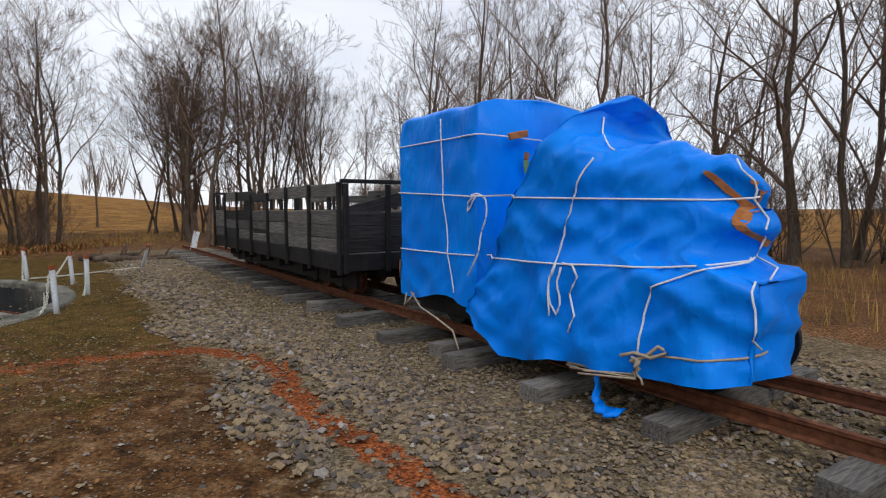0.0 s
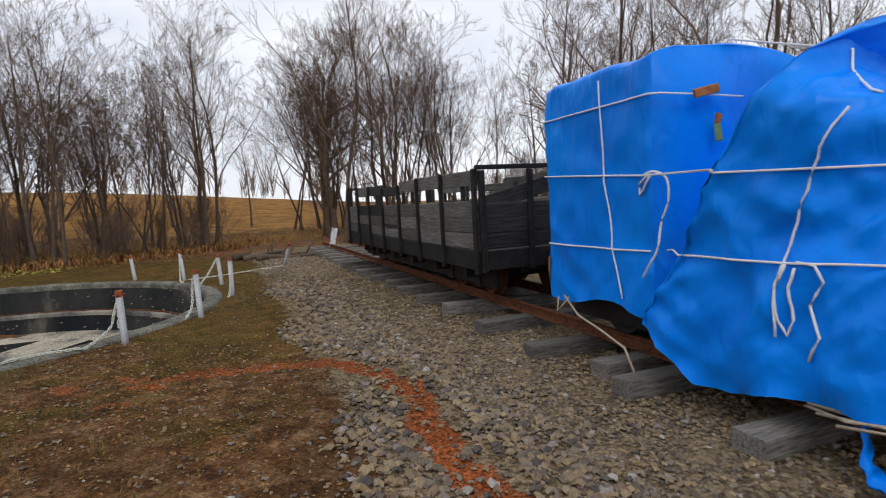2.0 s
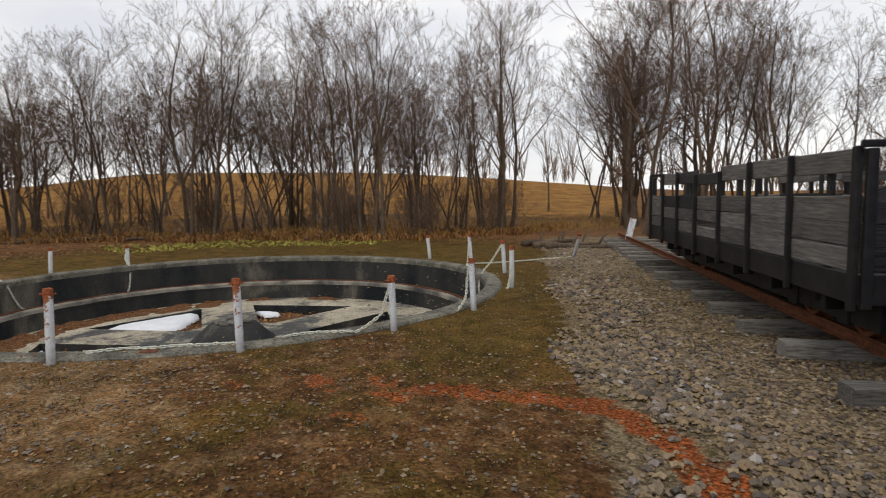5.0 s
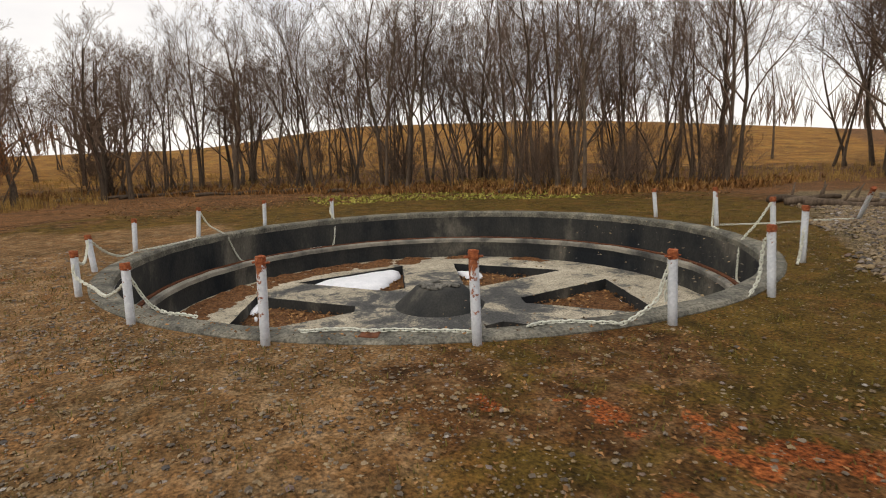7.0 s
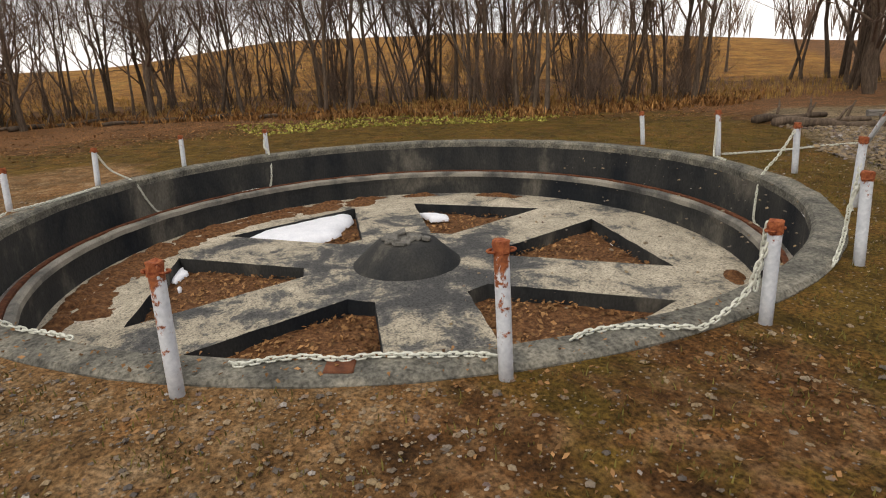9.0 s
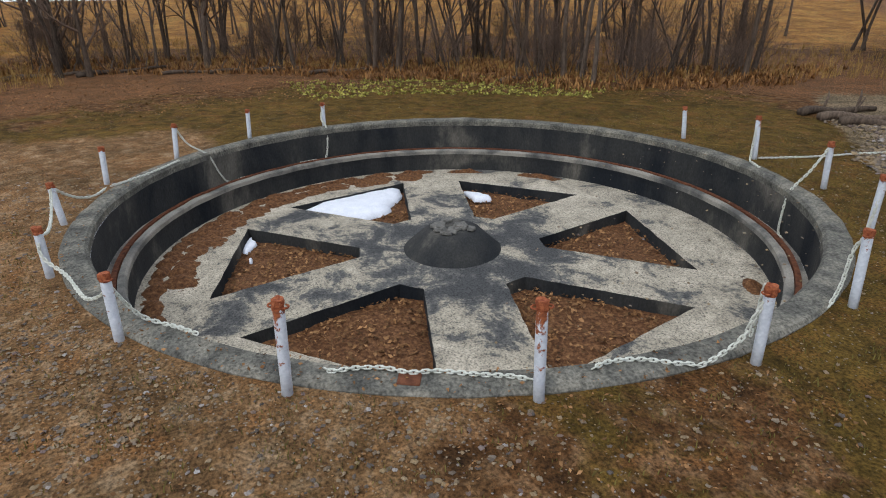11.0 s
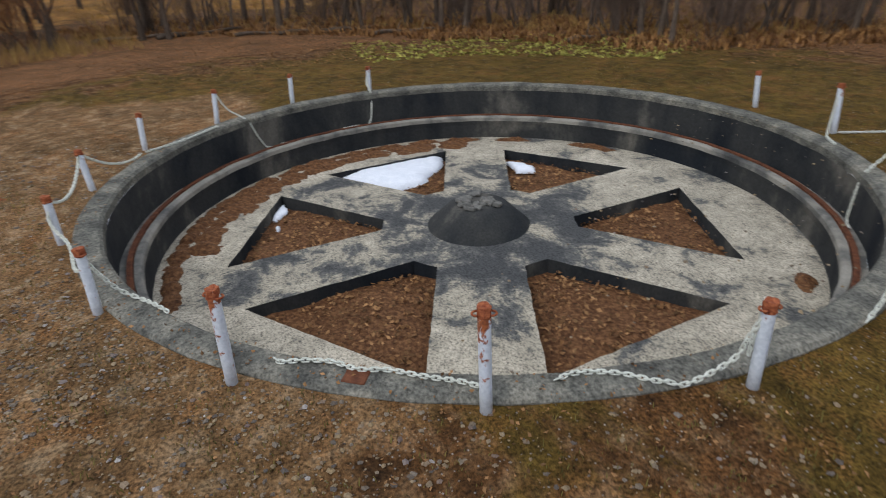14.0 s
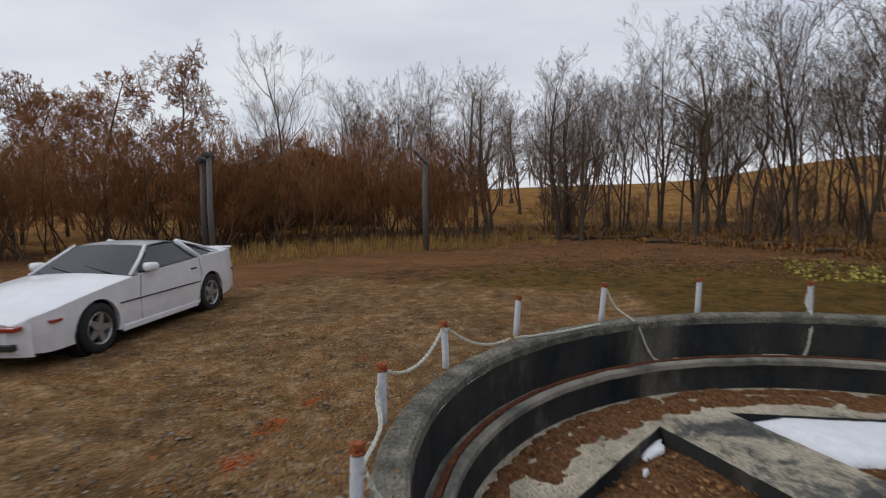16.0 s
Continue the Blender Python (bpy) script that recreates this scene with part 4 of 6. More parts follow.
for s, d in ((S0, -0.002), (S1 - 0.04, 0.002)):
    for n in (N0 + 0.01, 0.80, 1.40, N1 - 0.08):
        wbox("end_stake", s - 0.045 + d, s + d, n, n + 0.07, 0.64, 1.76, M_BLACKIRON)
    for z0, z1 in ((0.895, 1.06), (1.065, 1.23), (1.235, 1.40)):
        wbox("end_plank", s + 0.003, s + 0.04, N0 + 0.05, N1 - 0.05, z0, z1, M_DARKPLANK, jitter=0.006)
    wbox("end_top_rail", s - 0.05 + d, s - 0.002 + d, N0 - 0.03, N1 + 0.03, 1.765, 1.815, M_BLACKIRON)
b = box_part("fallen_plank", (-0.02, 0.02, -0.75, 0.75, -0.09, 0.09), M_DARKPLANK, wagon, "dark plank leaning inside the end")
b.matrix_local = Matrix.Translation((-(S0 + 0.15), 1.05, 1.56)) @ Matrix.Rotation(radians(14), 4, 'X')
tube_part("buffer", [Vector((-(S0 - 0.28), MID, 0.74)), Vector((-(S0 + 0.02), MID, 0.74))], [0.10, 0.06], M_BLACKIRON, wagon, sides=14)


def bogie(s):
    for n in (MID - 0.62, MID + 0.56):
        wbox("bogie_side_frame", s - 0.72, s + 0.72, n, n + 0.06, 0.40, 0.52, M_BLACKIRON)
        for ds in (-0.45, 0.45):
            wbox("axle_box", s + ds - 0.09, s + ds + 0.09, n - 0.03, n + 0.09, 0.38, 0.60, M_BLACKIRON)
        tube_part("bogie_spring", [Vector((-s, n + 0.03, 0.5)), Vector((-s, n + 0.03, 0.68))], 0.07, M_BLACKIRON, wagon, sides=10)
    wbox("bolster", s - 0.12, s + 0.12, MID - 0.6, MID + 0.6, 0.50, 0.60, M_BLACKIRON)
    for ds in (-0.45, 0.45):
        tube_part("axle", [Vector((-(s + ds), MID - 0.55, 0.50)), Vector((-(s + ds), MID + 0.55, 0.50))], 0.04, M_BLACKIRON, wagon, sides=10)
        for n in (MID - GAUGE_C, MID + GAUGE_C):
            bm = bmesh.new()
            sg = 1 if n > MID else -1
            lathe(bm, [(0.0, 0.05), (0.17, 0.035), (0.19, 0.055), (0.225, 0.055), (0.23, -0.04), (0.262, -0.045), (0.262, -0.065), (0.0, -0.05)], 28)
            w = part("wheel", bm, M_RUST, wagon, "dark rusted flanged wheel", smooth_shade=False)
            w.matrix_local = Matrix.Translation((-(s + ds), n, RAIL_TOP + 0.232)) @ Matrix.Rotation(radians(90 * -sg), 4, 'X')


# added full-length black bars, standing in for the deep shade under the wagon
for n in (0.50, 1.70):
    wbox("shade_bar", S0 + 0.25, S1 - 0.25, n, n + 0.06, 0.40, 0.655, M_BLACKIRON, "black bar added to deepen the shade under the wagon")
for k in range(6):
    wbox("cross_bearer", S0 + 0.6 + k * 1.05, S0 + 0.68 + k * 1.05, N0 + 0.08, N1 - 0.08, 0.52, 0.655, M_BLACKIRON)
bogie(4.75)
bogie(9.2)
for s in (6.3, 7.6):
    wbox("brake_rod", s, s + 0.05, 0.5, 1.7, 0.45, 0.50, M_BLACKIRON)
    wbox("hanger", s, s + 0.04, 0.6, 0.64, 0.46, 0.62, M_BLACKIRON)

# ---------------------------------------------------------------- covered locomotive
from mathutils.bvhtree import BVHTree

loco = empty("covered_locomotive", TRACK_M, "small locomotive wrapped in blue tarpaulin tied with rope", "locomotive")


def folds(s, n, z, skirt):
    """Creases of the sheet: pleats that grow towards the loose hem, slanting pulls and crumples."""
    p = Vector((s, n, z))
    pleat = math.sin(s * 11 + 3.2 * noise.noise(Vector((s * 1.3, z * 0.8, n)))) * 0.030 * skirt
    slant = noise.noise(Vector((s * 3.2 + z * 2.4, z * 0.9 - s * 0.7, n * 1.5))) * 0.045
    ridge = abs(noise.noise(Vector((s * 2.1 - z * 3.0, z * 1.4, n * 2 + 4)))) * 0.105 + abs(noise.noise(Vector((s * 3.5 + z * 4.2, z * 2.0 - s, n * 2 + 9)))) * 0.075
    fine = abs(noise.noise(Vector((s * 9 - z * 5, z * 3.5 + s * 2, n * 4 + 2)))) * 0.018 + abs(noise.noise(Vector((s * 6 + z * 9, z * 4 - s * 3, n * 4 + 6)))) * 0.014
    crumple = noise.noise(p * 15) * 0.004
    loose = 1.0 if s < 1.02 else 0.45
    return (pleat + slant - ridge) * (0.95 if skirt > 0.1501 or z < 1.3 else 0.7) * loose - fine * loose + crumple


def sheet(name, rows, skirt_of, label, cap=True):
    """Joins rows of (s, n, z) points to a sheet, pushed out along the normal by its folds."""
    bm = bmesh.new()
    grid = [[bm.verts.new((-s, n, z)) for s, n, z in r] for r in rows]
    for a, b in zip(grid, grid[1:]):
        for k in range(len(a) - 1):
            bm.faces.new((a[k], a[k + 1], b[k + 1], b[k]))
    if cap:
        for r in (grid[0], grid[-1]):
            bm.faces.new(r)
    bmesh.ops.recalc_face_normals(bm, faces=bm.faces)
    bm.normal_update()
    moved = {v: v.normal * folds(-v.co.x, v.co.y, v.co.z, skirt_of(-v.co.x, v.co.z)) for v in bm.verts}
    for v, d in moved.items():
        v.co += d
    return part(name, bm, M_TARP, loco, label, smooth_shade=True)


def section(n0, n1, z0, zs, zt, m=96, sharp=0.35, flare=0.0):
    """Cross-section from the near hem over the top to the far hem."""
    pts = []
    c, half = (n0 + n1) / 2, (n1 - n0) / 2
    for k in range(m + 1):
        u = k / m
        if u < 0.33:
            t = u / 0.33
            pts.append((n0 - flare * (1 - t) ** 2, z0 + (zs - z0) * t))
        elif u > 0.67:
            t = (1 - u) / 0.33
            pts.append((n1 + flare * (1 - t) ** 2, z0 + (zs - z0) * t))
        else:
            a = math.pi * (u - 0.33) / 0.34
            ca, sa = math.cos(a), math.sin(a)
            pts.append((c - half * math.copysign(abs(ca) ** sharp, ca), zs + (zt - zs) * abs(sa) ** 0.75))
    return pts


# rear sheet, over the cab
rows = []
CAB_FRONT = 1.03
for i in range(48):
    s = 2.44 - (2.44 - CAB_FRONT) * i / 47
    k = min(1.0, (2.44 - s) / 0.05, (s - CAB_FRONT) / 0.05 + 0.3)
    rows.append([(s, n, z) for n, z in section(0.36 + 0.03 * (1 - k), 1.82 - 0.03 * (1 - k), 0.56 + 0.05 * math.sin(s * 5), 2.33, 2.475 - 0.03 * (1 - k), sharp=0.85)])
cab = sheet("cab_tarpaulin", rows, lambda s, z: 0.5 * max(0, 1 - (z - 0.5) / 0.5) + 0.1, "smooth blue sheet over the cab")


# front sheet, over the bonnet, thrown slantwise over the cab's front
def peak(s):
    """The tent over the chimney: steep in front, running back towards the cab behind."""
    t = 1 - ((0.90 - s) / 0.34 if s < 0.90 else (s - 0.90) / 0.55)
    return 0.31 * max(0.0, t) ** 1.1


def z_top(s):
    return 1.93 + peak(s) + 0.12 * float(smooth(-0.1, 0.5, s)) - 0.09 * float(smooth(-0.9, -1.4, s))


def s_front(z):
    bulge = 0.0
    bulge += 0.37 * float(smooth(1.17, 1.05, z))
    bulge += 0.11 * math.sin(math.pi * min(max((z - 1.16) / 0.38, 0), 1))
    bulge += 0.07 * math.sin(math.pi * min(max((z - 1.54) / 0.36, 0), 1))
    return -1.02 - bulge


def hem(s):
    return float(np.interp(s, [-1.7, -1.0, -0.45, 0.0, 0.35, 0.6, 0.85, 1.1], [0.46, 0.36, 0.34, 0.33, 0.24, 0.23, 0.40, 0.60]))


rows = []
NU = 100
for i in range(NU + 6):
    u = i / NU
    row = []
    s_nom = 1.05 + (-1.45 - 1.05) * min(u, 1)
    near = float(np.interp(s_nom, [-1.5, -1.2, -0.6, 0.0, 1.1], [0.62, 0.46, 0.36, 0.31, 0.28]))
    far = min(2 * MID - near, float(np.interp(s_nom, [-1.45, -0.9, -0.2], [1.36, 1.55, 1.95])))
    hood = 0.20 * float(smooth(0.35, -0.45, s_nom))
    for n, z in section(near, far, hem(s_nom), z_top(s_nom) - 0.30 - 0.9 * peak(s_nom), z_top(s_nom), sharp=0.55 + 4.0 * peak(s_nom), flare=0.05):
        up = float(smooth(0.95, 1.35, z))
        c = MID + (n - MID) * (1 - hood * up)
        s_r = 1.05 - max(0, z - 0.55) * 0.60
        s_f = s_front(z) + 0.08 * float(smooth(1.2, 1.6, z)) + 0.46 * float(smooth(0.70, 1.45, n))
        if u <= 1:
            s = s_r + (s_f - s_r) * u
        else:
            k = (i - NU) / 5
            s = s_f - 0.05 * math.sin(k * math.pi / 2) + (-1.30 - s_f) * 0.4 * k
            c = MID + (c - MID) * (1 - 0.92 * k ** 1.6)
            z = z + (0.95 - z) * 0.25 * k ** 2 if z > 1.5 else z
        row.append((s, c, z))
    rows.append(row)
bonnet = sheet("bonnet_tarpaulin", rows, lambda s, z: max(0.15, 1.4 - (z - 0.3) / 0.6), "crumpled blue sheet over the bonnet")

# frame and wheels showing dark under the hem
box_part("frame", (-2.40, 0.85, 0.62, 1.45, 0.36, 0.60), M_BLACKIRON, loco, "black locomotive frame")
for s in (1.75, 0.0, -0.9):
    for n in (MID - GAUGE_C, MID + GAUGE_C):
        bm = bmesh.new()
        lathe(bm, [(0, 0.045), (0.20, 0.04), (0.24, 0.05), (0.245, -0.04), (0.275, -0.045), (0.275, -0.06), (0, -0.05)], 26)
        w = part("wheel", bm, M_BLACKIRON, loco)
        w.matrix_local = Matrix.Translation((-s, n, RAIL_TOP + 0.247)) @ Matrix.Rotation(radians(90 if n < MID else -90), 4, 'X')

TREES = [BVHTree.FromPolygons([v.co.copy() for v in o.data.vertices], [tuple(p.vertices) for p in o.data.polygons]) for o in (cab, bonnet)]


def on_tarp(s, z, off=0.012):
    """The place on the near side of the sheets, seen squarely from the side, slightly lifted."""
    best = None
    for t in TREES:
        hit = t.ray_cast(Vector((-s, -1.5, z)), Vector((0, 1, 0)))
        if hit[0] is not None and (best is None or hit[0].y < best.y):
            best = hit[0]
    if best is None and abs(s) > 0.1:
        return on_tarp(s - math.copysign(0.03, s), z, off)
    return Vector((-s, (best.y if best else 0.6) - off, z))


def rope(points, r=0.007, label="", mat=None, drape=0.012, name="rope"):
    dense = []
    for (s0, z0), (s1, z1) in zip(points, points[1:]):
        m = max(2, int(math.hypot(s1 - s0, z1 - z0) / 0.05))
        dense += [(s0 + (s1 - s0) * i / m, z0 + (z1 - z0) * i / m) for i in range(m)]
    dense.append(points[-1])
    pts = [on_tarp(s, z, drape) for s, z in dense]
    ys = [p.y for p in pts]
    for i in range(len(pts)):              # a taut rope bridges the folds
        pts[i].y = min(sum(ys[max(0, i - 3):i + 4]) / len(ys[max(0, i - 3):i + 4]), ys[i])
    return tube_part(name, pts, r, mat or M_ROPE, loco, label, 6)


rope([(1.59, 2.30), (1.55, 1.58), (1.48, 1.03), (1.39, 0.65)])
rope([(2.42, 2.10), (1.56, 2.10), (1.06, 2.10)])
tube_part("rope", [Vector((-1.05, 0.35, 2.10)), Vector((-1.0, 0.42, 2.10)), Vector((-0.985, 0.7, 2.095)), Vector((-0.985, 1.15, 2.085))], 0.007, M_ROPE, loco)
rope([(2.42, 1.62), (1.55, 1.58), (0.98, 1.55), (-0.12, 1.52), (-0.96, 1.50), (-1.24, 1.52)], 0.0075)
rope([(2.40, 1.02), (1.48, 1.02), (0.89, 1.03), (0.03, 1.04), (-0.78, 1.07), (-1.05, 1.10), (-1.24, 1.14)], 0.0075)
rope([(-0.26, 1.80), (-0.20, 1.72), (-0.11, 1.52), (-0.02, 1.20), (0.03, 0.94), (0.03, 0.65)])
rope([(-0.02, 1.04), (0.03, 0.90), (0.02, 0.74), (-0.02, 0.66), (-0.05, 0.75), (-0.03, 0.92), (-0.06, 1.02)], 0.008, "loose looped rope end")
rope([(-0.06, 1.05), (-0.15, 1.04), (-0.19, 0.96), (-0.12, 0.83), (-0.18, 0.68), (-0.13, 0.55)], 0.008, "loose rope end")
rope([(1.06, 1.56), (1.16, 1.50), (1.16, 1.42), (1.12, 1.46), (1.05, 1.55)], 0.008, "knotted rope loop")
tube_part("rope", smooth_line([Vector((-s_, y_, z_)) for s_, y_, z_ in ((1.06, 0.335, 1.565), (0.95, 0.325, 1.575), (0.84, 0.325, 1.52), (0.83, 0.325, 1.38), (0.89, 0.32, 1.24), (0.91, 0.30, 1.06), (0.99, 0.30, 0.95), (1.09, 0.325, 0.85))], 5), 0.008, M_ROPE, loco, "long loose rope end")
rope([(-1.12, 1.76), (-1.15, 1.62), (-1.18, 1.44), (-1.20, 1.26), (-1.22, 1.14), (-1.30, 1.02)])
rope([(-1.24, 1.14), (-1.01, 1.06), (-0.78, 0.95), (-0.73, 0.77), (-0.71, 0.51)])
rope([(-0.71, 0.50), (-0.87, 0.52), (-1.10, 0.54), (-1.28, 0.57), (-1.36, 0.60)], 0.008, "tan rope round the hem", M_OLDROPE)
rope([(-1.30, 1.02), (-1.33, 0.86), (-1.36, 0.62)])
rope([(-0.62, 0.49), (-0.70, 0.52), (-0.80, 0.50), (-0.90, 0.55), (-0.84, 0.58), (-0.76, 0.50), (-0.68, 0.46)], 0.012, "knot of tan rope", M_OLDROPE, 0.03)
for k in range(6):
    a = -0.70 - 0.02 * k
    rope([(a, 0.50), (a - 0.04 + 0.015 * k, 0.42), (a + 0.05 - 0.02 * k, 0.30 + 0.01 * k)], 0.008, "frayed rope tail", M_OLDROPE, 0.05 + 0.02 * k, "rope_tail")
tube_part("rope", [Vector((-2.12, 0.34, 0.58)), Vector((-1.8, 0.26, 0.47)), Vector((-1.45, 0.22, 0.42)), Vector((-1.12, 0.18, 0.36)), Vector((-1.0, 0.16, 0.22))], 0.009, M_OLDROPE, loco, "slack tan rope under the hem")
tube_part("rope", [Vector((-2.05, 0.34, 0.58)), Vector((-2.1, 0.25, 0.45)), Vector((-2.2, 0.33, 0.56))], 0.008, M_OLDROPE, loco, "slack tan rope under the hem")
# rope over the roof ridge down to the bonnet
def on_top(s, n):
    zs = [h[0].z for h in (t.ray_cast(Vector((-s, n, 4.0)), Vector((0, 0, -1))) for t in TREES) if h[0] is not None]
    return Vector((-s, n, (max(zs) if zs else 1.8) + 0.008))


tube_part("rope", [Vector((-1.06, 1.09, 2.50)).lerp(Vector((0.02, 0.80, 2.14)), t) for t in np.linspace(0, 1, 4)] + [on_top(-0.06 - 0.08 * k, 0.74 - 0.05 * k) for k in range(4)], 0.0075, M_ROPE, loco)


def strip(points, width, off=0.02):
    """A torn flat strip lying on the sheet."""
    bm = bmesh.new()
    L = []
    dense = [(s0 + (s1 - s0) * i / 6, z0 + (z1 - z0) * i / 6) for (s0, z0), (s1, z1) in zip(points, points[1:]) for i in range(6)] + [points[-1]]
    for i, (s, z) in enumerate(dense):
        w = width * (0.75 + 0.35 * noise.noise(Vector((s * 9, z * 9, 2)))) * (0.5 if i in (0, len(dense) - 1) else 1)
        a, b = on_tarp(s - w / 2, z, off), on_tarp(s + w / 2, z + w * 0.15, off)
        L.append([bm.verts.new(p) for p in (a, b, b + Vector((0, 0.008, 0)), a + Vector((0, 0.008, 0)))])
    for a, b in zip(L, L[1:]):
        for k in range(4):
            bm.faces.new((a[k], a[(k + 1) % 4], b[(k + 1) % 4], b[k]))
    bm.faces.new(L[0])
    bm.faces.new(L[-1])
    part("torn_strip", bm, M_TORN, loco, "frayed rust-orange strip")


strip([(-0.95, 1.68), (-1.02, 1.54), (-1.11, 1.41), (-1.17, 1.20)], 0.055)
strip([(-1.22, 1.62), (-1.17, 1.52), (-1.13, 1.42)], 0.045)
M_TAG = mottled("faded_green_tag", [(0.3, (0.10, 0.22, 0.10)), (0.7, (0.26, 0.36, 0.14))], 12, 80, 0.8)
for name, mat, dims, turn, label in (("torn_strip", M_TORN, (-0.012, 0.012, -0.11, 0.11, -0.03, 0.025), 12, "frayed rust-orange strip"), ("tag", M_TAG, (-0.008, 0.008, -0.025, 0.025, -0.09, 0.03), 8, "faded green tag"), ("torn_strip", M_TORN, (-0.01, 0.01, -0.035, 0.02, 0.03, 0.10), -14, "frayed rust-orange strip")):
    y_ = 0.80 if turn == 12 else 0.90
    b = box_part(name, dims, mat, loco, label, 0.004, None, 0.006)
    b.matrix_local = Matrix.Translation((-0.975, y_, 2.12 if turn == 12 else 1.86)) @ Matrix.Rotation(radians(turn), 4, 'X')
strip([(2.40, 0.90), (2.41, 0.80), (2.42, 0.70)], 0.05)
bm = bmesh.new()
L = []
for i, (s, n, z) in enumerate(smooth_line([(-0.40, 0.36, 0.36), (-0.44, 0.29, 0.20), (-0.50, 0.24, 0.12), (-0.60, 0.22, 0.105), (-0.68, 0.25, 0.115)], 5)):
    w = 0.034 + 0.016 * math.sin(i * 1.3)
    L.append([bm.verts.new(p) for p in ((-s, n - w, z - 0.01), (-s, n + w, z + 0.03), (-s, n + w, z + 0.045), (-s, n - w, z + 0.005))])
for a, b in zip(L, L[1:]):
    for k in range(4):
        bm.faces.new((a[k], a[(k + 1) % 4], b[(k + 1) % 4], b[k]))
bm.faces.new(L[0])
bm.faces.new(L[-1])
part("loose_flap", bm, M_TARP, loco, "torn blue flap trailing on the stones", smooth_shade=True)

# ---------------------------------------------------------------- trees
def grow(seed, height, spread=0.55, levels=4, trunk_r=0.09, lean=0.05, twigs=3, upright=0.35, first=0.28, forks=7, rmin=0.004, reach=0.52):
    """Limbs of a bare tree: trunk verts and faces, and crown verts and faces."""
    rng = random.Random(seed)
    tv, tf, cv, cf = [], [], [], []

    def add(store_v, store_f, pts, radii, sides):
        v, f = tube_mesh(pts, radii, sides, False)
        b = len(store_v)
        store_v.extend(v)
        store_f.extend(tuple(b + k for k in q) for q in f)

    def limb(p, d, length, r, level):
        n = 7 if level == 0 else (5 if level == 1 else (4 if level == 2 else 3))
        pts, rad = [p.copy()], [r * (1.25 if level == 0 else 1)]
        q, e = p.copy(), d.copy()
        for i in range(n):
            wob = 0.10 if level == 0 else 0.20
            e = (e + Vector((rng.gauss(0, wob), rng.gauss(0, wob), rng.gauss(0, wob * 0.6) + (upright * 0.12 if level else 0.02)))).normalized()
            q = q + e * (length / n)
            pts.append(q.copy())
            rad.append(max(r * (1 - 0.82 * (i + 1) / n), rmin * 0.9))
        if level == 0:
            add(tv, tf, pts, rad, 8)
        else:
            add(cv, cf, pts, rad, 5 if level == 1 else 3)
        if level >= levels:
            return
        count = forks if level == 0 else (6 if level == 1 else twigs + (1 if level == 2 else 0))
        for j in range(count):
            t = (first if level == 0 else 0.25) + (1 - (first if level == 0 else 0.25)) * (j + rng.random() * 0.8) / count
            i = min(int(t * n), n - 1)
            o = pts[i].lerp(pts[i + 1], t * n - i)
            dirn = (pts[i + 1] - pts[i]).normalized()
            a = rng.uniform(0, 6.283)
            side = dirn.cross(Vector((math.cos(a), math.sin(a), 0.3))).normalized()
            nd = (dirn * rng.uniform(0.6, 0.95) + side * rng.uniform(spread, spread + 0.4) + Vector((0, 0, upright))).normalized()
            ln = length * (reach if level == 0 else 0.58) * (1.15 - 0.6 * t) * rng.uniform(0.75, 1.2)
            limb(o, nd, ln, max(rad[i] * rng.uniform(0.42, 0.62), rmin), level + 1)

    limb(Vector((0, 0, -0.15)), Vector((rng.gauss(0, lean), rng.gauss(0, lean), 1)).normalized(), height, trunk_r, 0)
    return tv, tf, cv, cf


def tree_kind(name, specs, bark, twig, label, category="tree", group="bare trees of the wood"):
    """One tree, or a clump of stems on one root, as a thing with its trunk and crown."""
    root = empty(name, Matrix.Translation((0, 0, -60)), label, category, group)
    TV, TF, CV, CF = [], [], [], []
    for dx, dy, kw in specs:
        tv, tf, cv, cf = grow(**kw)
        for V, F, v, f in ((TV, TF, tv, tf), (CV, CF, cv, cf)):
            b = len(V)
            V.extend(p + Vector((dx, dy, 0)) for p in v)
            F.extend(tuple(b + k for k in q) for q in f)
    mesh_ob("trunk", TV, TF, bark, root, smooth_shade=True)
    mesh_ob("crown", CV, CF, twig, root, "bare branching twigs", smooth_shade=True)
    return root


KINDS = []
for k in range(4):
    KINDS.append(tree_kind("bare_tree", [(0, 0, dict(seed=11 + k, height=8.0, trunk_r=0.088, spread=0.5, upright=0.36, forks=10, first=0.27, rmin=0.0046))], M_BARK, M_TWIG, "tall slim leafless tree in the wood"))
for k in range(3):
    KINDS.append(tree_kind("bare_tree", [(random.uniform(-.35, .35), random.uniform(-.35, .35), dict(seed=40 + 5 * k + j, height=random.uniform(5.5, 7.5), trunk_r=0.062, spread=0.5, lean=0.18, upright=0.36, forks=7, first=0.27, rmin=0.0046)) for j in range(3)], M_BARK, M_TWIG, "clump of slim leafless stems in the wood"))
WIDE = [tree_kind("bare_tree", [(0, 0, dict(seed=70 + k, height=7.0, trunk_r=0.14, spread=0.75, upright=0.35, forks=10, first=0.18, lean=0.08, rmin=0.006))], M_BARK, M_TWIG, "wide-branching leafless grey-brown tree") for k in range(2)]
BUSH = [tree_kind("bare_bush", [(random.uniform(-.5, .5), random.uniform(-.5, .5), dict(seed=90 + 7 * k + j, height=random.uniform(1.6, 2.6), trunk_r=0.022, spread=0.5, lean=0.3, upright=0.5, levels=3, forks=6, first=0.15, twigs=3)) for j in range(7)], M_BARK, M_TWIG, "tangled leafless undergrowth of thin stems", "bush", "undergrowth") for k in range(3)]
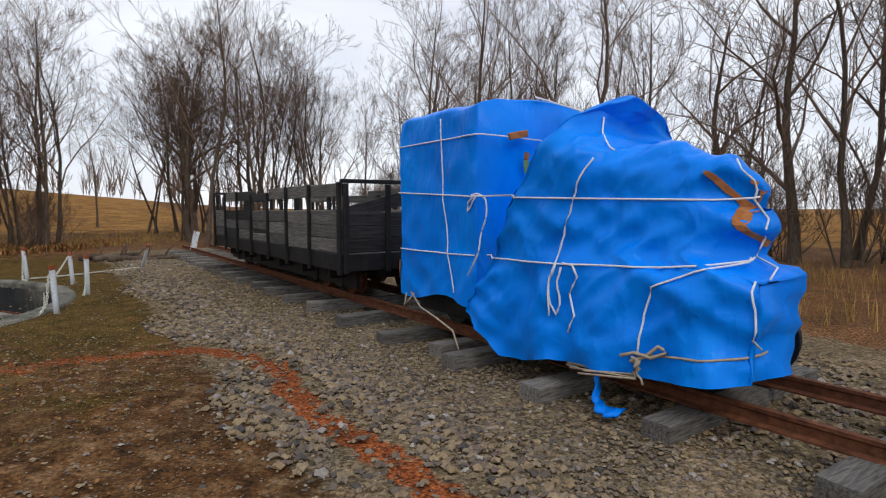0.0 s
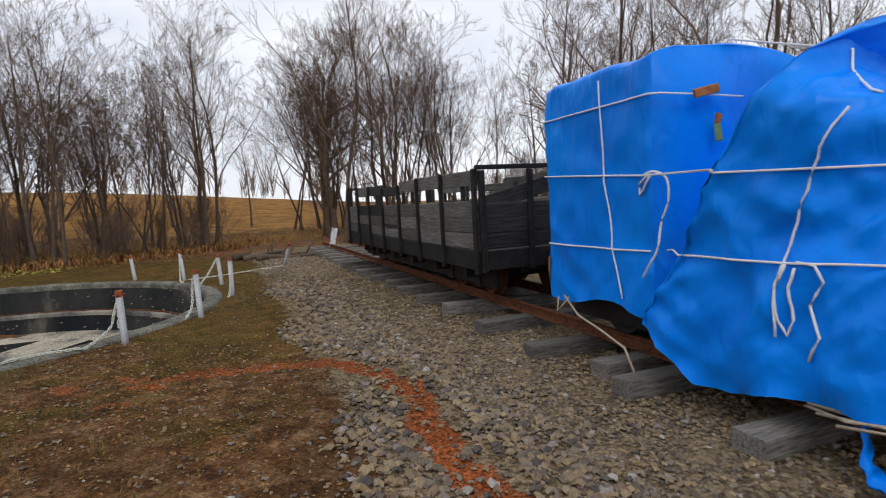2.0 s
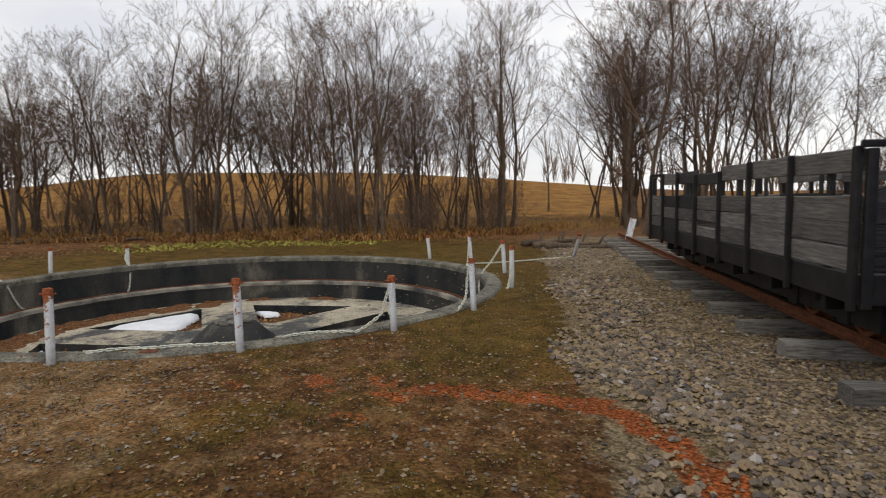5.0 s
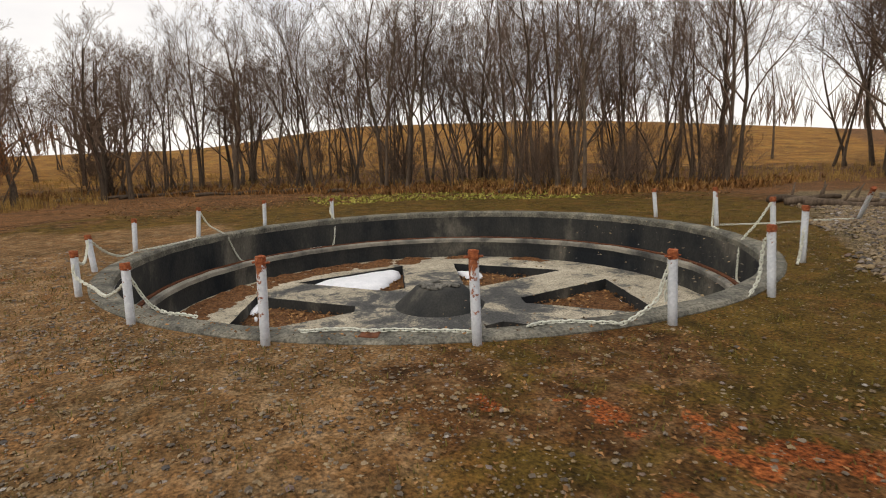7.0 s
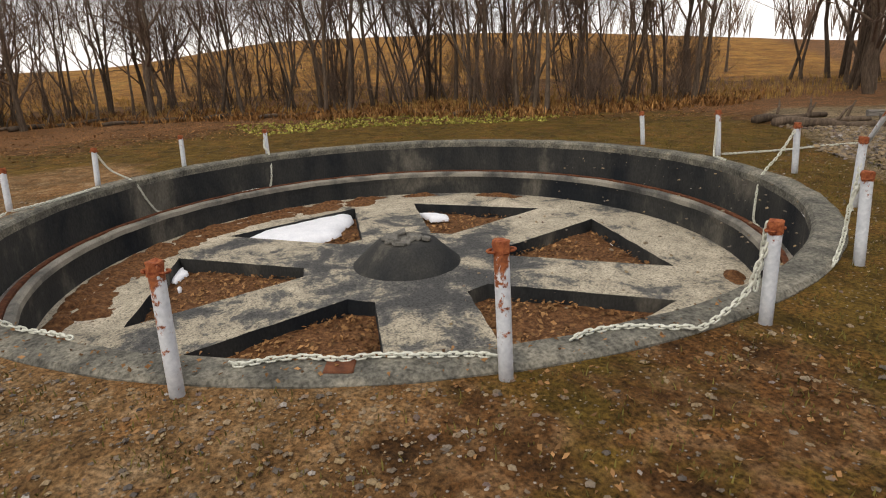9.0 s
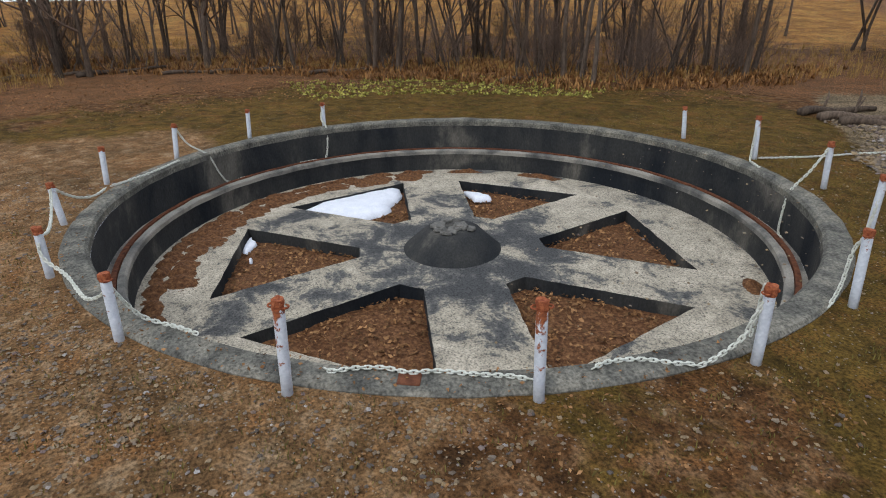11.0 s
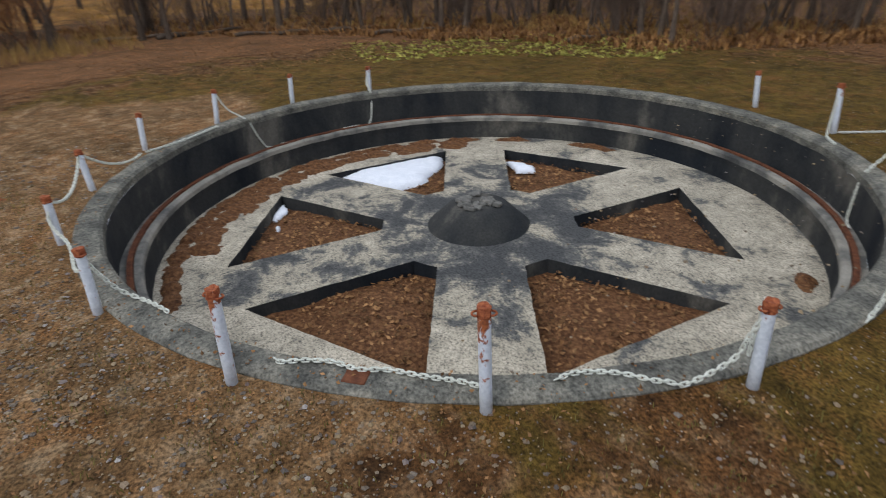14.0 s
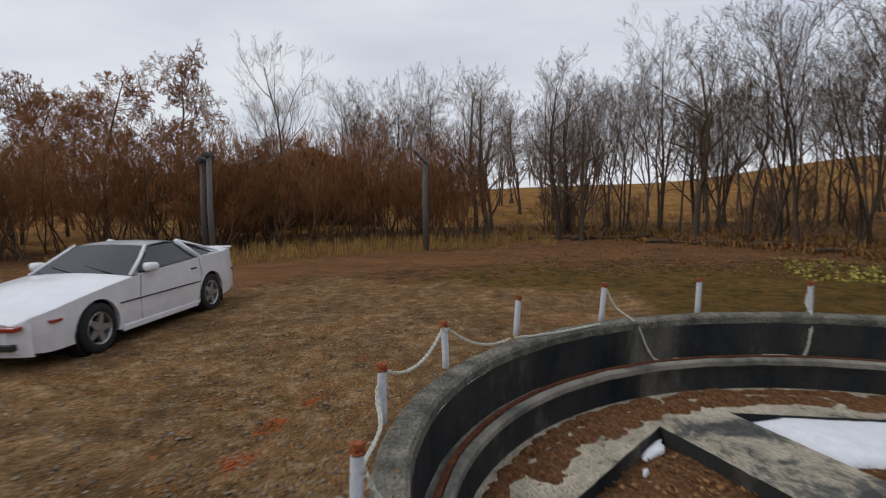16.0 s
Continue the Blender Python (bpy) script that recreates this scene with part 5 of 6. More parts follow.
LARCH = [tree_kind("larch", [(0, 0, dict(seed=120 + k, height=9.0, trunk_r=0.10, spread=1.0, upright=0.12, forks=40, first=0.10, lean=0.02, twigs=4, rmin=0.013, reach=0.27))], M_BARK, M_RED_TWIG, "red-brown larch losing its needles", "tree", "larches beyond the car") for k in range(2)]
REDBUSH = [tree_kind("red_brown_bush", [(random.uniform(-.8, .8), random.uniform(-.8, .8), dict(seed=150 + 9 * k + j, height=random.uniform(2.2, 3.4), trunk_r=0.025, spread=0.55, lean=0.25, upright=0.4, levels=4, forks=6, first=0.1, twigs=2, rmin=0.006)) for j in range(5)], M_BARK, M_RED_TWIG, "dense red-brown leafless thicket bush", "bush", "thicket beyond the car") for k in range(2)]


PLANTED = set()


def plant(kinds, x, y, scale, sink=0.0):
    src = kinds[random.randrange(len(kinds))]
    m = Matrix.Translation((x, y, gz(x, y) - sink)) @ Matrix.Rotation(random.uniform(0, 6.28), 4, 'Z')
    c = src if src.name not in PLANTED else copy_thing(src, m)
    PLANTED.add(src.name)
    c.matrix_basis = m
    c.scale = (scale, scale, scale * random.uniform(0.92, 1.08))
    return c


def polar(yaw, r):
    a = radians(yaw)
    return PIT.x - r * math.sin(a), PIT.y + r * math.cos(a)


def from_yard(yaw, r):
    """A place by its bearing and distance from the south-east edge of the pit."""
    a = radians(yaw)
    return -5.7 - r * math.sin(a), 3.4 + r * math.cos(a)


def wood_edge(yaw):
    """How far from the pit the first trunks stand."""
    return float(np.interp(yaw, [12, 28, 42, 62, 80, 92, 112], [16.5, 12.5, 10.3, 11.4, 12.8, 15.2, 19.0]))


random.seed(21)
# the wood behind the pit
for i in range(76):
    yaw = random.uniform(12, 112)
    r = wood_edge(yaw) + random.uniform(0, 9.5)
    x, y = polar(yaw, r)
    if (Vector((x, y, 0)) - TRACK0).dot(ACROSS) > -2.6:
        continue
    plant(KINDS, x, y, random.uniform(0.70, 1.05) * (0.92 if yaw > 84 else 1.0))
for i in range(24):
    yaw = random.uniform(30, 112)
    x, y = polar(yaw, random.uniform(18, 32))
    plant(KINDS, x, y, random.uniform(0.7, 1.0) * (0.75 if yaw > 84 else 1.0))
for i in range(30):
    yaw = random.uniform(25, 115)
    x, y = polar(yaw, wood_edge(yaw) + random.uniform(0.3, 7))
    plant(BUSH, x, y, random.uniform(0.5, 1.0))
# behind the train
for i in range(44):
    p = tr(random.uniform(-9, 26), random.uniform(9, 22))
    plant(WIDE + KINDS[:4], p.x, p.y, random.uniform(0.85, 1.2))
for i in range(40):
    p = tr(random.uniform(-9, 26), random.uniform(8.5, 17))
    plant(BUSH, p.x, p.y, random.uniform(0.8, 1.5))
for i in range(26):
    p = tr(random.uniform(18, 36), random.uniform(1.8, 10))
    plant(WIDE + KINDS, p.x, p.y, random.uniform(0.85, 1.2))
# beyond the car
for yaw, r, sc in ((144.4, 27, 1.12), (138.0, 28, 1.05), (150.2, 28, .92), (141.0, 32, .9), (147.0, 31, 1.0), (154, 28, .95), (158.5, 30, 1.05), (163, 29, .95), (169, 33, 1.0), (146.5, 36, 1.0), (175, 31, .9), (131.5, 36, .75), (128.5, 38, .7)):
    plant(LARCH, *from_yard(yaw, r), sc * 0.78)
for i in range(64):
    plant(REDBUSH, *from_yard(random.uniform(110, 165), random.uniform(21, 27)), random.uniform(0.85, 1.35))
for i in range(30):
    plant(KINDS + WIDE, *from_yard(random.uniform(98, 131), random.uniform(28, 46)), random.uniform(0.7, 1.0))
for i in range(10):
    plant(WIDE, *from_yard(random.uniform(88, 112), random.uniform(21, 28)), random.uniform(0.65, 0.9))

# a belt of far woods that closes the horizon
def far_woods():
    rng = np.random.RandomState(8)
    V, F = [], []
    for i in range(900):
        yaw = rng.uniform(0, 360)
        if 55 < yaw < 100:
            continue
        r = rng.uniform(55, 110)
        x, y = polar(yaw, r)
        z = gz(x, y)
        h = rng.uniform(5, 9)
        for k in range(9):
            a = rng.uniform(0, 6.28)
            o = np.array([x, y, z + h * rng.uniform(0.0, 0.4)])
            e = np.array([x + h * 0.3 * np.cos(a) * rng.rand(), y + h * 0.3 * np.sin(a) * rng.rand(), z + h * rng.uniform(0.6, 1.0)])
            w = 0.05
            b = len(V)
            V += [o + (w, 0, 0), o + (-w * .5, w, 0), o + (-w * .5, -w, 0), e]
            F += [(b, b + 1, b + 3), (b + 1, b + 2, b + 3), (b + 2, b, b + 3)]
    return tagged(mesh_ob("far_woods", V, F, M_TWIG), "far leafless woods on the horizon", "woods", kind="stuff")


far_woods()


def tufts(name, count, place, mat, h0, h1, blades, label, category, lean=0.5, width=0.006):
    """Grass or leaves: thin bent blades in tufts."""
    rng = np.random.RandomState(len(name) + count)
    V, F = [], []
    for _ in range(count):
        x, y = place(rng)
        z = gz(x, y)
        for _ in range(blades):
            a, h = rng.uniform(0, 6.28), rng.uniform(h0, h1)
            l = rng.uniform(0.1, lean) * h
            d = np.array([np.cos(a), np.sin(a), 0])
            o = np.array([x, y, z - 0.01]) + rng.normal(0, 0.05, 3) * (1, 1, 0)
            sd = np.array([-d[1], d[0], 0]) * width
            b = len(V)
            V += [o - sd, o + sd, o + d * l * .4 + sd * .8 + (0, 0, h * .6), o + d * l * .4 - sd * .8 + (0, 0, h * .6), o + d * l + (0, 0, h)]
            F += [(b, b + 1, b + 2, b + 3), (b + 3, b + 2, b + 4)]
    return tagged(mesh_ob(name, V, F, mat), label, category, kind="stuff")


M_BROWNLEAF = mottled("withered_brown_leaf", [(0.3, (0.13, 0.055, 0.02)), (0.7, (0.34, 0.18, 0.06))], 3, 30, 0.85, per_island=0.6)


def in_ring(y0, y1, r0, r1):
    return lambda g: polar(g.uniform(y0, y1), g.uniform(r0, r1))


tufts("dry_grass", 2600, lambda g: (lambda w: polar(w, wood_edge(w) + g.uniform(1.0, 13)))(g.uniform(15, 115)), M_DRYGRASS, 0.08, 0.34, 6, "dry straw-coloured grass under the wood", "grass")
tufts("dry_grass", 700, in_ring(115, 165, 15.5, 20), M_DRYGRASS, 0.15, 0.5, 7, "pale dry grass before the thicket", "grass")
tufts("dry_grass", 900, lambda g: tuple(tr(g.uniform(-9, 20), g.uniform(4.6, 11)).xy), M_DRYGRASS, 0.12, 0.5, 6, "dry grass behind the train", "grass")
tufts("yellow_leaves", 700, in_ring(40, 92, 8.0, 12.0), M_YELLOWLEAF, 0.02, 0.07, 5, "yellow-green leaves at the edge of the wood", "leaves", 1.6, 0.03)
tufts("undergrowth_leaves", 2200, lambda g: (lambda w: polar(w, wood_edge(w) + g.uniform(-1.2, 5)))(g.uniform(20, 118)), M_BROWNLEAF, 0.03, 0.26, 6, "brown withered leaves under the trees", "leaves", 1.2, 0.022)
M_GRASS = mottled("short_green_grass", [(0.3, (0.07, 0.062, 0.015)), (0.7, (0.17, 0.135, 0.035))], 2, 20, 0.9, per_island=0.4)
tufts("short_grass", 5200, in_ring(-190, 70, 4.76, 8.6), M_GRASS, 0.012, 0.05, 5, "short green grass round the pit", "grass", 0.9, 0.004)


def leaf_scatter():
    rng = np.random.RandomState(3)
    V, F = [], []
    for i in range(21000):
        if i >= 9000:
            if i % 3:
                x, y = rng.uniform(-8.5, 0.5), rng.uniform(0.0, 6.5)
            else:
                x, y = rng.uniform(-14, -5), rng.uniform(-4.5, 2.5)
            if math.hypot(x - PIT.x, y - PIT.y) < 4.43 or (Vector((x, y, 0)) - TRACK0).dot(ACROSS) > -1.9:
                continue
            z = (gz(x, y) if math.hypot(x - PIT.x, y - PIT.y) > 4.7 else Z_RIM + 0.01) + 0.008
        elif i < 6000:
            yaw, r = rng.uniform(20, 125), rng.uniform(8.5, 16)
            x, y = polar(yaw, r)
            z = gz(x, y) + 0.012
        else:
            k = rng.randint(6)
            mid = SPOKE + radians(30 + 60 * k) + rng.uniform(-.3, .3)
            r = rng.uniform(1.45, 3.2)
            x, y, z = PIT.x + r * math.cos(mid), PIT.y + r * math.sin(mid), Z_CUT + 0.07
        a, w = rng.uniform(0, 6.28), (rng.uniform(0.015, 0.04) if i < 9000 else rng.uniform(0.006, 0.02))
        c, s = math.cos(a) * w, math.sin(a) * w
        t = rng.uniform(-.5, .75, 4) * w
        b = len(V)
        V += [(x + c, y + s, z + t[0]), (x - s * .6, y + c * .6, z + t[1]), (x - c, y - s, z + t[2]), (x + s * .6, y - c * .6, z + t[3])]
        F += [(b, b + 1, b + 2), (b, b + 2, b + 3)]
    return tagged(mesh_ob("fallen_leaves", V, F, M_FALLEN), "curled brown fallen leaves", "leaves", kind="stuff")


M_FALLEN = mottled("curled_brown_leaf", [(0.3, (0.12, 0.055, 0.02)), (0.7, (0.30, 0.165, 0.07))], 3, 30, 0.85, per_island=0.7)
leaf_scatter()


def log(x, y, ang, length, r, label):
    pts = [Vector((t * length, 0.12 * math.sin(t * 5), r * 0.7 + 0.03 * math.sin(t * 9))) for t in np.linspace(0, 1, 9)]
    root = empty("fallen_log", Matrix.Translation((x, y, gz(x, y))) @ Matrix.Rotation(ang, 4, 'Z'), label, "log", "fallen logs")
    tube_part("stem", pts, [r * (1 - 0.5 * t) for t in np.linspace(0, 1, 9)], M_BARK, root, sides=9)
    for t in (3, 6):
        tube_part("branch_stub", [pts[t], pts[t] + Vector((0.15, 0.1, 0.25)), pts[t] + Vector((0.3, 0.25, 0.35))], [r * .35, r * .25, r * .12], M_BARK, root, sides=6)


for yaw, r, da, ln in ((112, 17.5, 0.2, 3.2), (104, 16.4, -0.2, 2.6), (99, 15.6, 0.1, 2.8), (93, 15.0, 0.3, 2.4), (118, 18.5, 0.0, 2.8), (87, 13.6, 0.2, 2.2), (58, 10.6, 0.9, 2.2)):
    x, y = polar(yaw, r)
    log(x, y, radians(yaw) + da, ln, random.uniform(0.07, 0.11), "dark fallen branch lying at the wood's edge")
for k in range(3):
    p = tr(15.0 + k * 0.4, -1.6 - 0.3 * k)
    log(p.x, p.y, radians(40 + 20 * k), 1.8, 0.10, "dark felled trunk heaped beside the path")

# ---------------------------------------------------------------- shed and poles beyond the car
M_ROOF = mottled("dark_grey_roofing", [(0.3, (0.05, 0.048, 0.046)), (0.7, (0.10, 0.095, 0.09))], 2, 30, 0.8)
M_SHEDWALL = mottled("dark_brown_boards", [(0.3, (0.03, 0.02, 0.014)), (0.7, (0.08, 0.055, 0.04))], 3, 40, 0.9, stretch=(10, 10, 1))
sx_, sy_ = from_yard(128.6, 33)
shed = empty("shed", Matrix.Translation((sx_, sy_, gz(sx_, sy_))) @ Matrix.Rotation(radians(62), 4, 'Z'), "low dark shed with a wide grey gable roof", "shed")
for side in (-1, 1):
    box_part("roof", (-3.5, 3.5, -0.05, 3.5, -0.06, 0.06), M_ROOF, shed, "dark grey sloping roof", 0.02, Matrix.Translation((0, 0, 4.0)) @ Matrix.Rotation(math.pi if side < 0 else 0, 4, 'Z') @ Matrix.Rotation(radians(-20), 4, 'X'))
for k in range(18):
    y0 = -3.6 + k * 0.4
    zt = 3.9 - abs(y0 + 0.2) * 0.36
    box_part("wall_board", (3.0, 3.05, y0, y0 + 0.39, 2.1 if 6 < k < 13 else 0, zt), M_SHEDWALL, shed)
box_part("wall", (-3.0, 3.0, -3.62, -3.55, 0, 2.6), M_SHEDWALL, shed)
box_part("wall", (-3.0, 3.0, 3.55, 3.62, 0, 2.6), M_SHEDWALL, shed)
box_part("wall", (-3.05, -3.0, -3.6, 3.6, 0, 2.6), M_SHEDWALL, shed)
for yaw, r, hh in ((135.4, 19, 3.15), (136.0, 19.2, 3.0), (114.6, 18.2, 3.0)):
    x, y = from_yard(yaw, r)
    pole = empty("wooden_pole", Matrix.Translation((x, y, gz(x, y))), "old grey wooden pole at the thicket", "pole")
    tube_part("shaft", [Vector((0, 0, -0.2)), Vector((0.03, 0, hh * .5)), Vector((0.0, 0.04, hh))], [0.10, 0.09, 0.08], M_PLANK, pole, sides=10)
    if yaw == 114.6:
        tube_part("crossarm", [Vector((-0.3, 0.0, hh - 0.25)), Vector((1.5, 0.4, hh + 0.1))], [0.05, 0.04], M_PLANK, pole, sides=8)
    else:
        tube_part("cap_block", [Vector((-0.15, 0, hh)), Vector((0.2, 0.05, hh + 0.06))], [0.12, 0.10], M_PLANK, pole, sides=8)

# ---------------------------------------------------------------- parked car
def paint(name, col, rough, coat=0.0, metallic=0.0):
    m, n, l, b = material(name)
    c = coords(n)
    d = tex_noise(n, l, 5, 6, 0.6, c)
    colr = ramp(n, l, d.outputs["Fac"], [(0.3, tuple(v * 0.90 for v in col)), (0.7, tuple(min(1, v * 1.03) for v in col))]).outputs[0]
    l.new(colr, b.inputs["Base Color"])
    b.inputs["Roughness"].default_value, b.inputs["Metallic"].default_value = rough, metallic
    b.inputs["Coat Weight"].default_value = coat
    return m


M_CARWHITE = paint("white_car_paint", (0.80, 0.81, 0.84), 0.35, 0.6)
M_CARGLASS = paint("dark_tinted_glass", (0.03, 0.035, 0.04), 0.06)
M_BLACKTRIM = paint("black_plastic_trim", (0.012, 0.012, 0.013), 0.5)
M_TYRE = paint("black_tyre_rubber", (0.016, 0.016, 0.016), 0.85)
M_ALLOY = paint("dull_alloy_rim", (0.42, 0.42, 0.43), 0.42, 0, 0.7)
M_REDLENS = paint("red_amber_lens", (0.30, 0.025, 0.012), 0.25, 0.5)
M_PLATE = paint("plate_white", (0.70, 0.72, 0.70), 0.5)

CAR_F, CAR_R = Vector((-10.03, -2.94, 0)), Vector((-12.54, -3.65, 0))
fwd = (CAR_F - CAR_R).normalized()
lft = Vector((-fwd.y, fwd.x, 0))
c0 = (CAR_F + CAR_R) / 2 - lft * 0.75 + fwd * 0.02
car = empty("coupe_car", Matrix(((-fwd.x, -lft.x, 0, c0.x), (-fwd.y, -lft.y, 0, c0.y), (0, 0, 1, gz(c0.x, c0.y) + 0.0), (0, 0, 0, 1))), "white two-door coupe parked on the dirt yard", "car")
# x runs to the tail, y to the car's right
AX_F, AX_R, WR = -1.30, 1.295, 0.315
UPPER = [(-2.30, 0.46), (-2.27, 0.56), (-2.15, 0.62), (-1.8, 0.70), (-1.4, 0.775), (-1.0, 0.825), (-0.6, 0.865), (0.0, 0.895), (0.6, 0.92), (1.1, 0.94), (1.5, 0.955), (1.8, 0.965), (2.05, 0.985), (2.18, 0.985), (2.25, 0.86), (2.29, 0.62), (2.25, 0.36)]


def half_width(x, z):
    w = float(np.interp(x, [-2.32, -2.2, -1.9, -1.4, -0.6, 0.8, 1.4, 1.9, 2.2, 2.3], [0.50, 0.66, 0.78, 0.845, 0.85, 0.855, 0.86, 0.82, 0.74, 0.68]))
    return w - 0.10 * max(0, (z - 0.58)) ** 1.2 - 0.10 * max(0, 0.42 - z)


def arch(cx, r, n=14):
    a0 = math.asin((0.21 - WR) / r)
    return [(cx + r * math.cos(a), WR + r * math.sin(a)) for a in np.linspace(math.pi - a0, a0, n)]


LOWER = [(2.20, 0.30), (1.95, 0.24)] + arch(AX_R, 0.365)[::-1] + [(0.5, 0.20), (-0.5, 0.20)] + arch(AX_F, 0.365)[::-1] + [(-2.0, 0.20), (-2.24, 0.24), (-2.30, 0.36)]
OUT = UPPER + LOWER


def side_panel(sg):
    bm = bmesh.new()
    vs = [bm.verts.new((x, 0, z)) for x, z in OUT]
    es = [bm.edges.new((vs[i], vs[(i + 1) % len(vs)])) for i in range(len(vs))]
    bmesh.ops.triangle_fill(bm, use_beauty=True, edges=es)
    for _ in range(2):
        bmesh.ops.subdivide_edges(bm, edges=[e for e in bm.edges if e.calc_length() > 0.16], cuts=1)
        bmesh.ops.triangulate(bm, faces=bm.faces)
    for v in bm.verts:
        v.co.y = sg * half_width(v.co.x, v.co.z)
    rim_e = [e for e in bm.edges if e.is_boundary]
    r = bmesh.ops.extrude_edge_only(bm, edges=rim_e)
    for v in (g for g in r["geom"] if isinstance(g, bmesh.types.BMVert)):
        v.co.y -= sg * 0.06
    return part("side_panel", bm, M_CARWHITE, car, smooth_shade=False)


side_panel(-1)
side_panel(1)


def deck(name, xs, mat, crown=0.05, cut=9, label="", inset=0.0):
    """A panel across the car between the two sides' upper edges."""
    bm = bmesh.new()
    ux, uz = [p[0] for p in UPPER[:14]], [p[1] for p in UPPER[:14]]
    rows = []
    for x in xs:
        z = float(np.interp(x, ux, uz))
        w = half_width(x, z) - 0.004 - inset
        rows.append([bm.verts.new((x, w * t, z + crown * (1 - t * t) + 0.002)) for t in np.linspace(-1, 1, cut)])
    for a, b in zip(rows, rows[1:]):
        for k in range(cut - 1):
            bm.faces.new((a[k], a[k + 1], b[k + 1], b[k]))
    return part(name, bm, mat, car, label, smooth_shade=True)


deck("bonnet", np.linspace(-2.27, -0.62, 14), M_CARWHITE, 0.045)
deck("cowl", np.linspace(-0.62, -0.50, 3), M_BLACKTRIM, 0.03)
deck("waist_deck", np.linspace(-0.5, 1.3, 8), M_CARWHITE, 0.02)
deck("boot_lid", np.linspace(1.3, 2.18, 8), M_CARWHITE, 0.02)
# front and rear ends
for name, x0, zs in (("front_bumper", -2.30, (0.20, 0.30, 0.40, 0.50, 0.57)), ("rear_bumper", 2.28, (0.26, 0.4, 0.55, 0.7, 0.86, 0.985))):
    bm = bmesh.new()
    rows = []
    sg = -1 if x0 < 0 else 1
    for z in zs:
        row = []
        for t in np.linspace(-1, 1, 13):
            w = 0.74
            bow = 0.10 * (1 - t * t)
            xx = x0 + sg * (bow - 0.10) + (0.02 if z < 0.25 else 0) * -sg - sg * (0.04 if z > 0.8 else 0)
            row.append(bm.verts.new((xx, w * t, z)))
        rows.append(row)
    for a, b in zip(rows, rows[1:]):
        for k in range(12):
            bm.faces.new((a[k], a[k + 1], b[k + 1], b[k]))
    part(name, bm, M_CARWHITE, car, "white bumper", smooth_shade=True)
# glasshouse
ROOF = [(0.02, 1.235, 0.56), (0.2, 1.265, 0.565), (0.5, 1.275, 0.565), (0.8, 1.25, 0.555)]
bm = bmesh.new()
rows = [[bm.verts.new((x, w * t, z - 0.03 * t * t)) for t in np.linspace(-1, 1, 9)] for x, z, w in ROOF]
for a, b in zip(rows, rows[1:]):
    for k in range(8):
        bm.faces.new((a[k], a[k + 1], b[k + 1], b[k]))
r = bmesh.ops.solidify(bm, geom=bm.faces, thickness=0.03)
part("roof", bm, M_CARWHITE, car, "white roof panel", smooth_shade=True)


def glass(name, quads, label):
    bm = bmesh.new()
    (a, b), (c, d) = quads
    n = 6
    rows = []
    for i in range(n + 1):
        t = i / n
        p, q = Vector(a).lerp(Vector(c), t), Vector(b).lerp(Vector(d), t)
        rows.append([bm.verts.new(p.lerp(q, u) + Vector((0, 0, 0.02 * math.sin(math.pi * u)))) for u in np.linspace(0, 1, 7)])
    for r0, r1 in zip(rows, rows[1:]):
        for k in range(6):
            bm.faces.new((r0[k], r0[k + 1], r1[k + 1], r1[k]))
    part(name, bm, M_CARGLASS, car, label, smooth_shade=True)


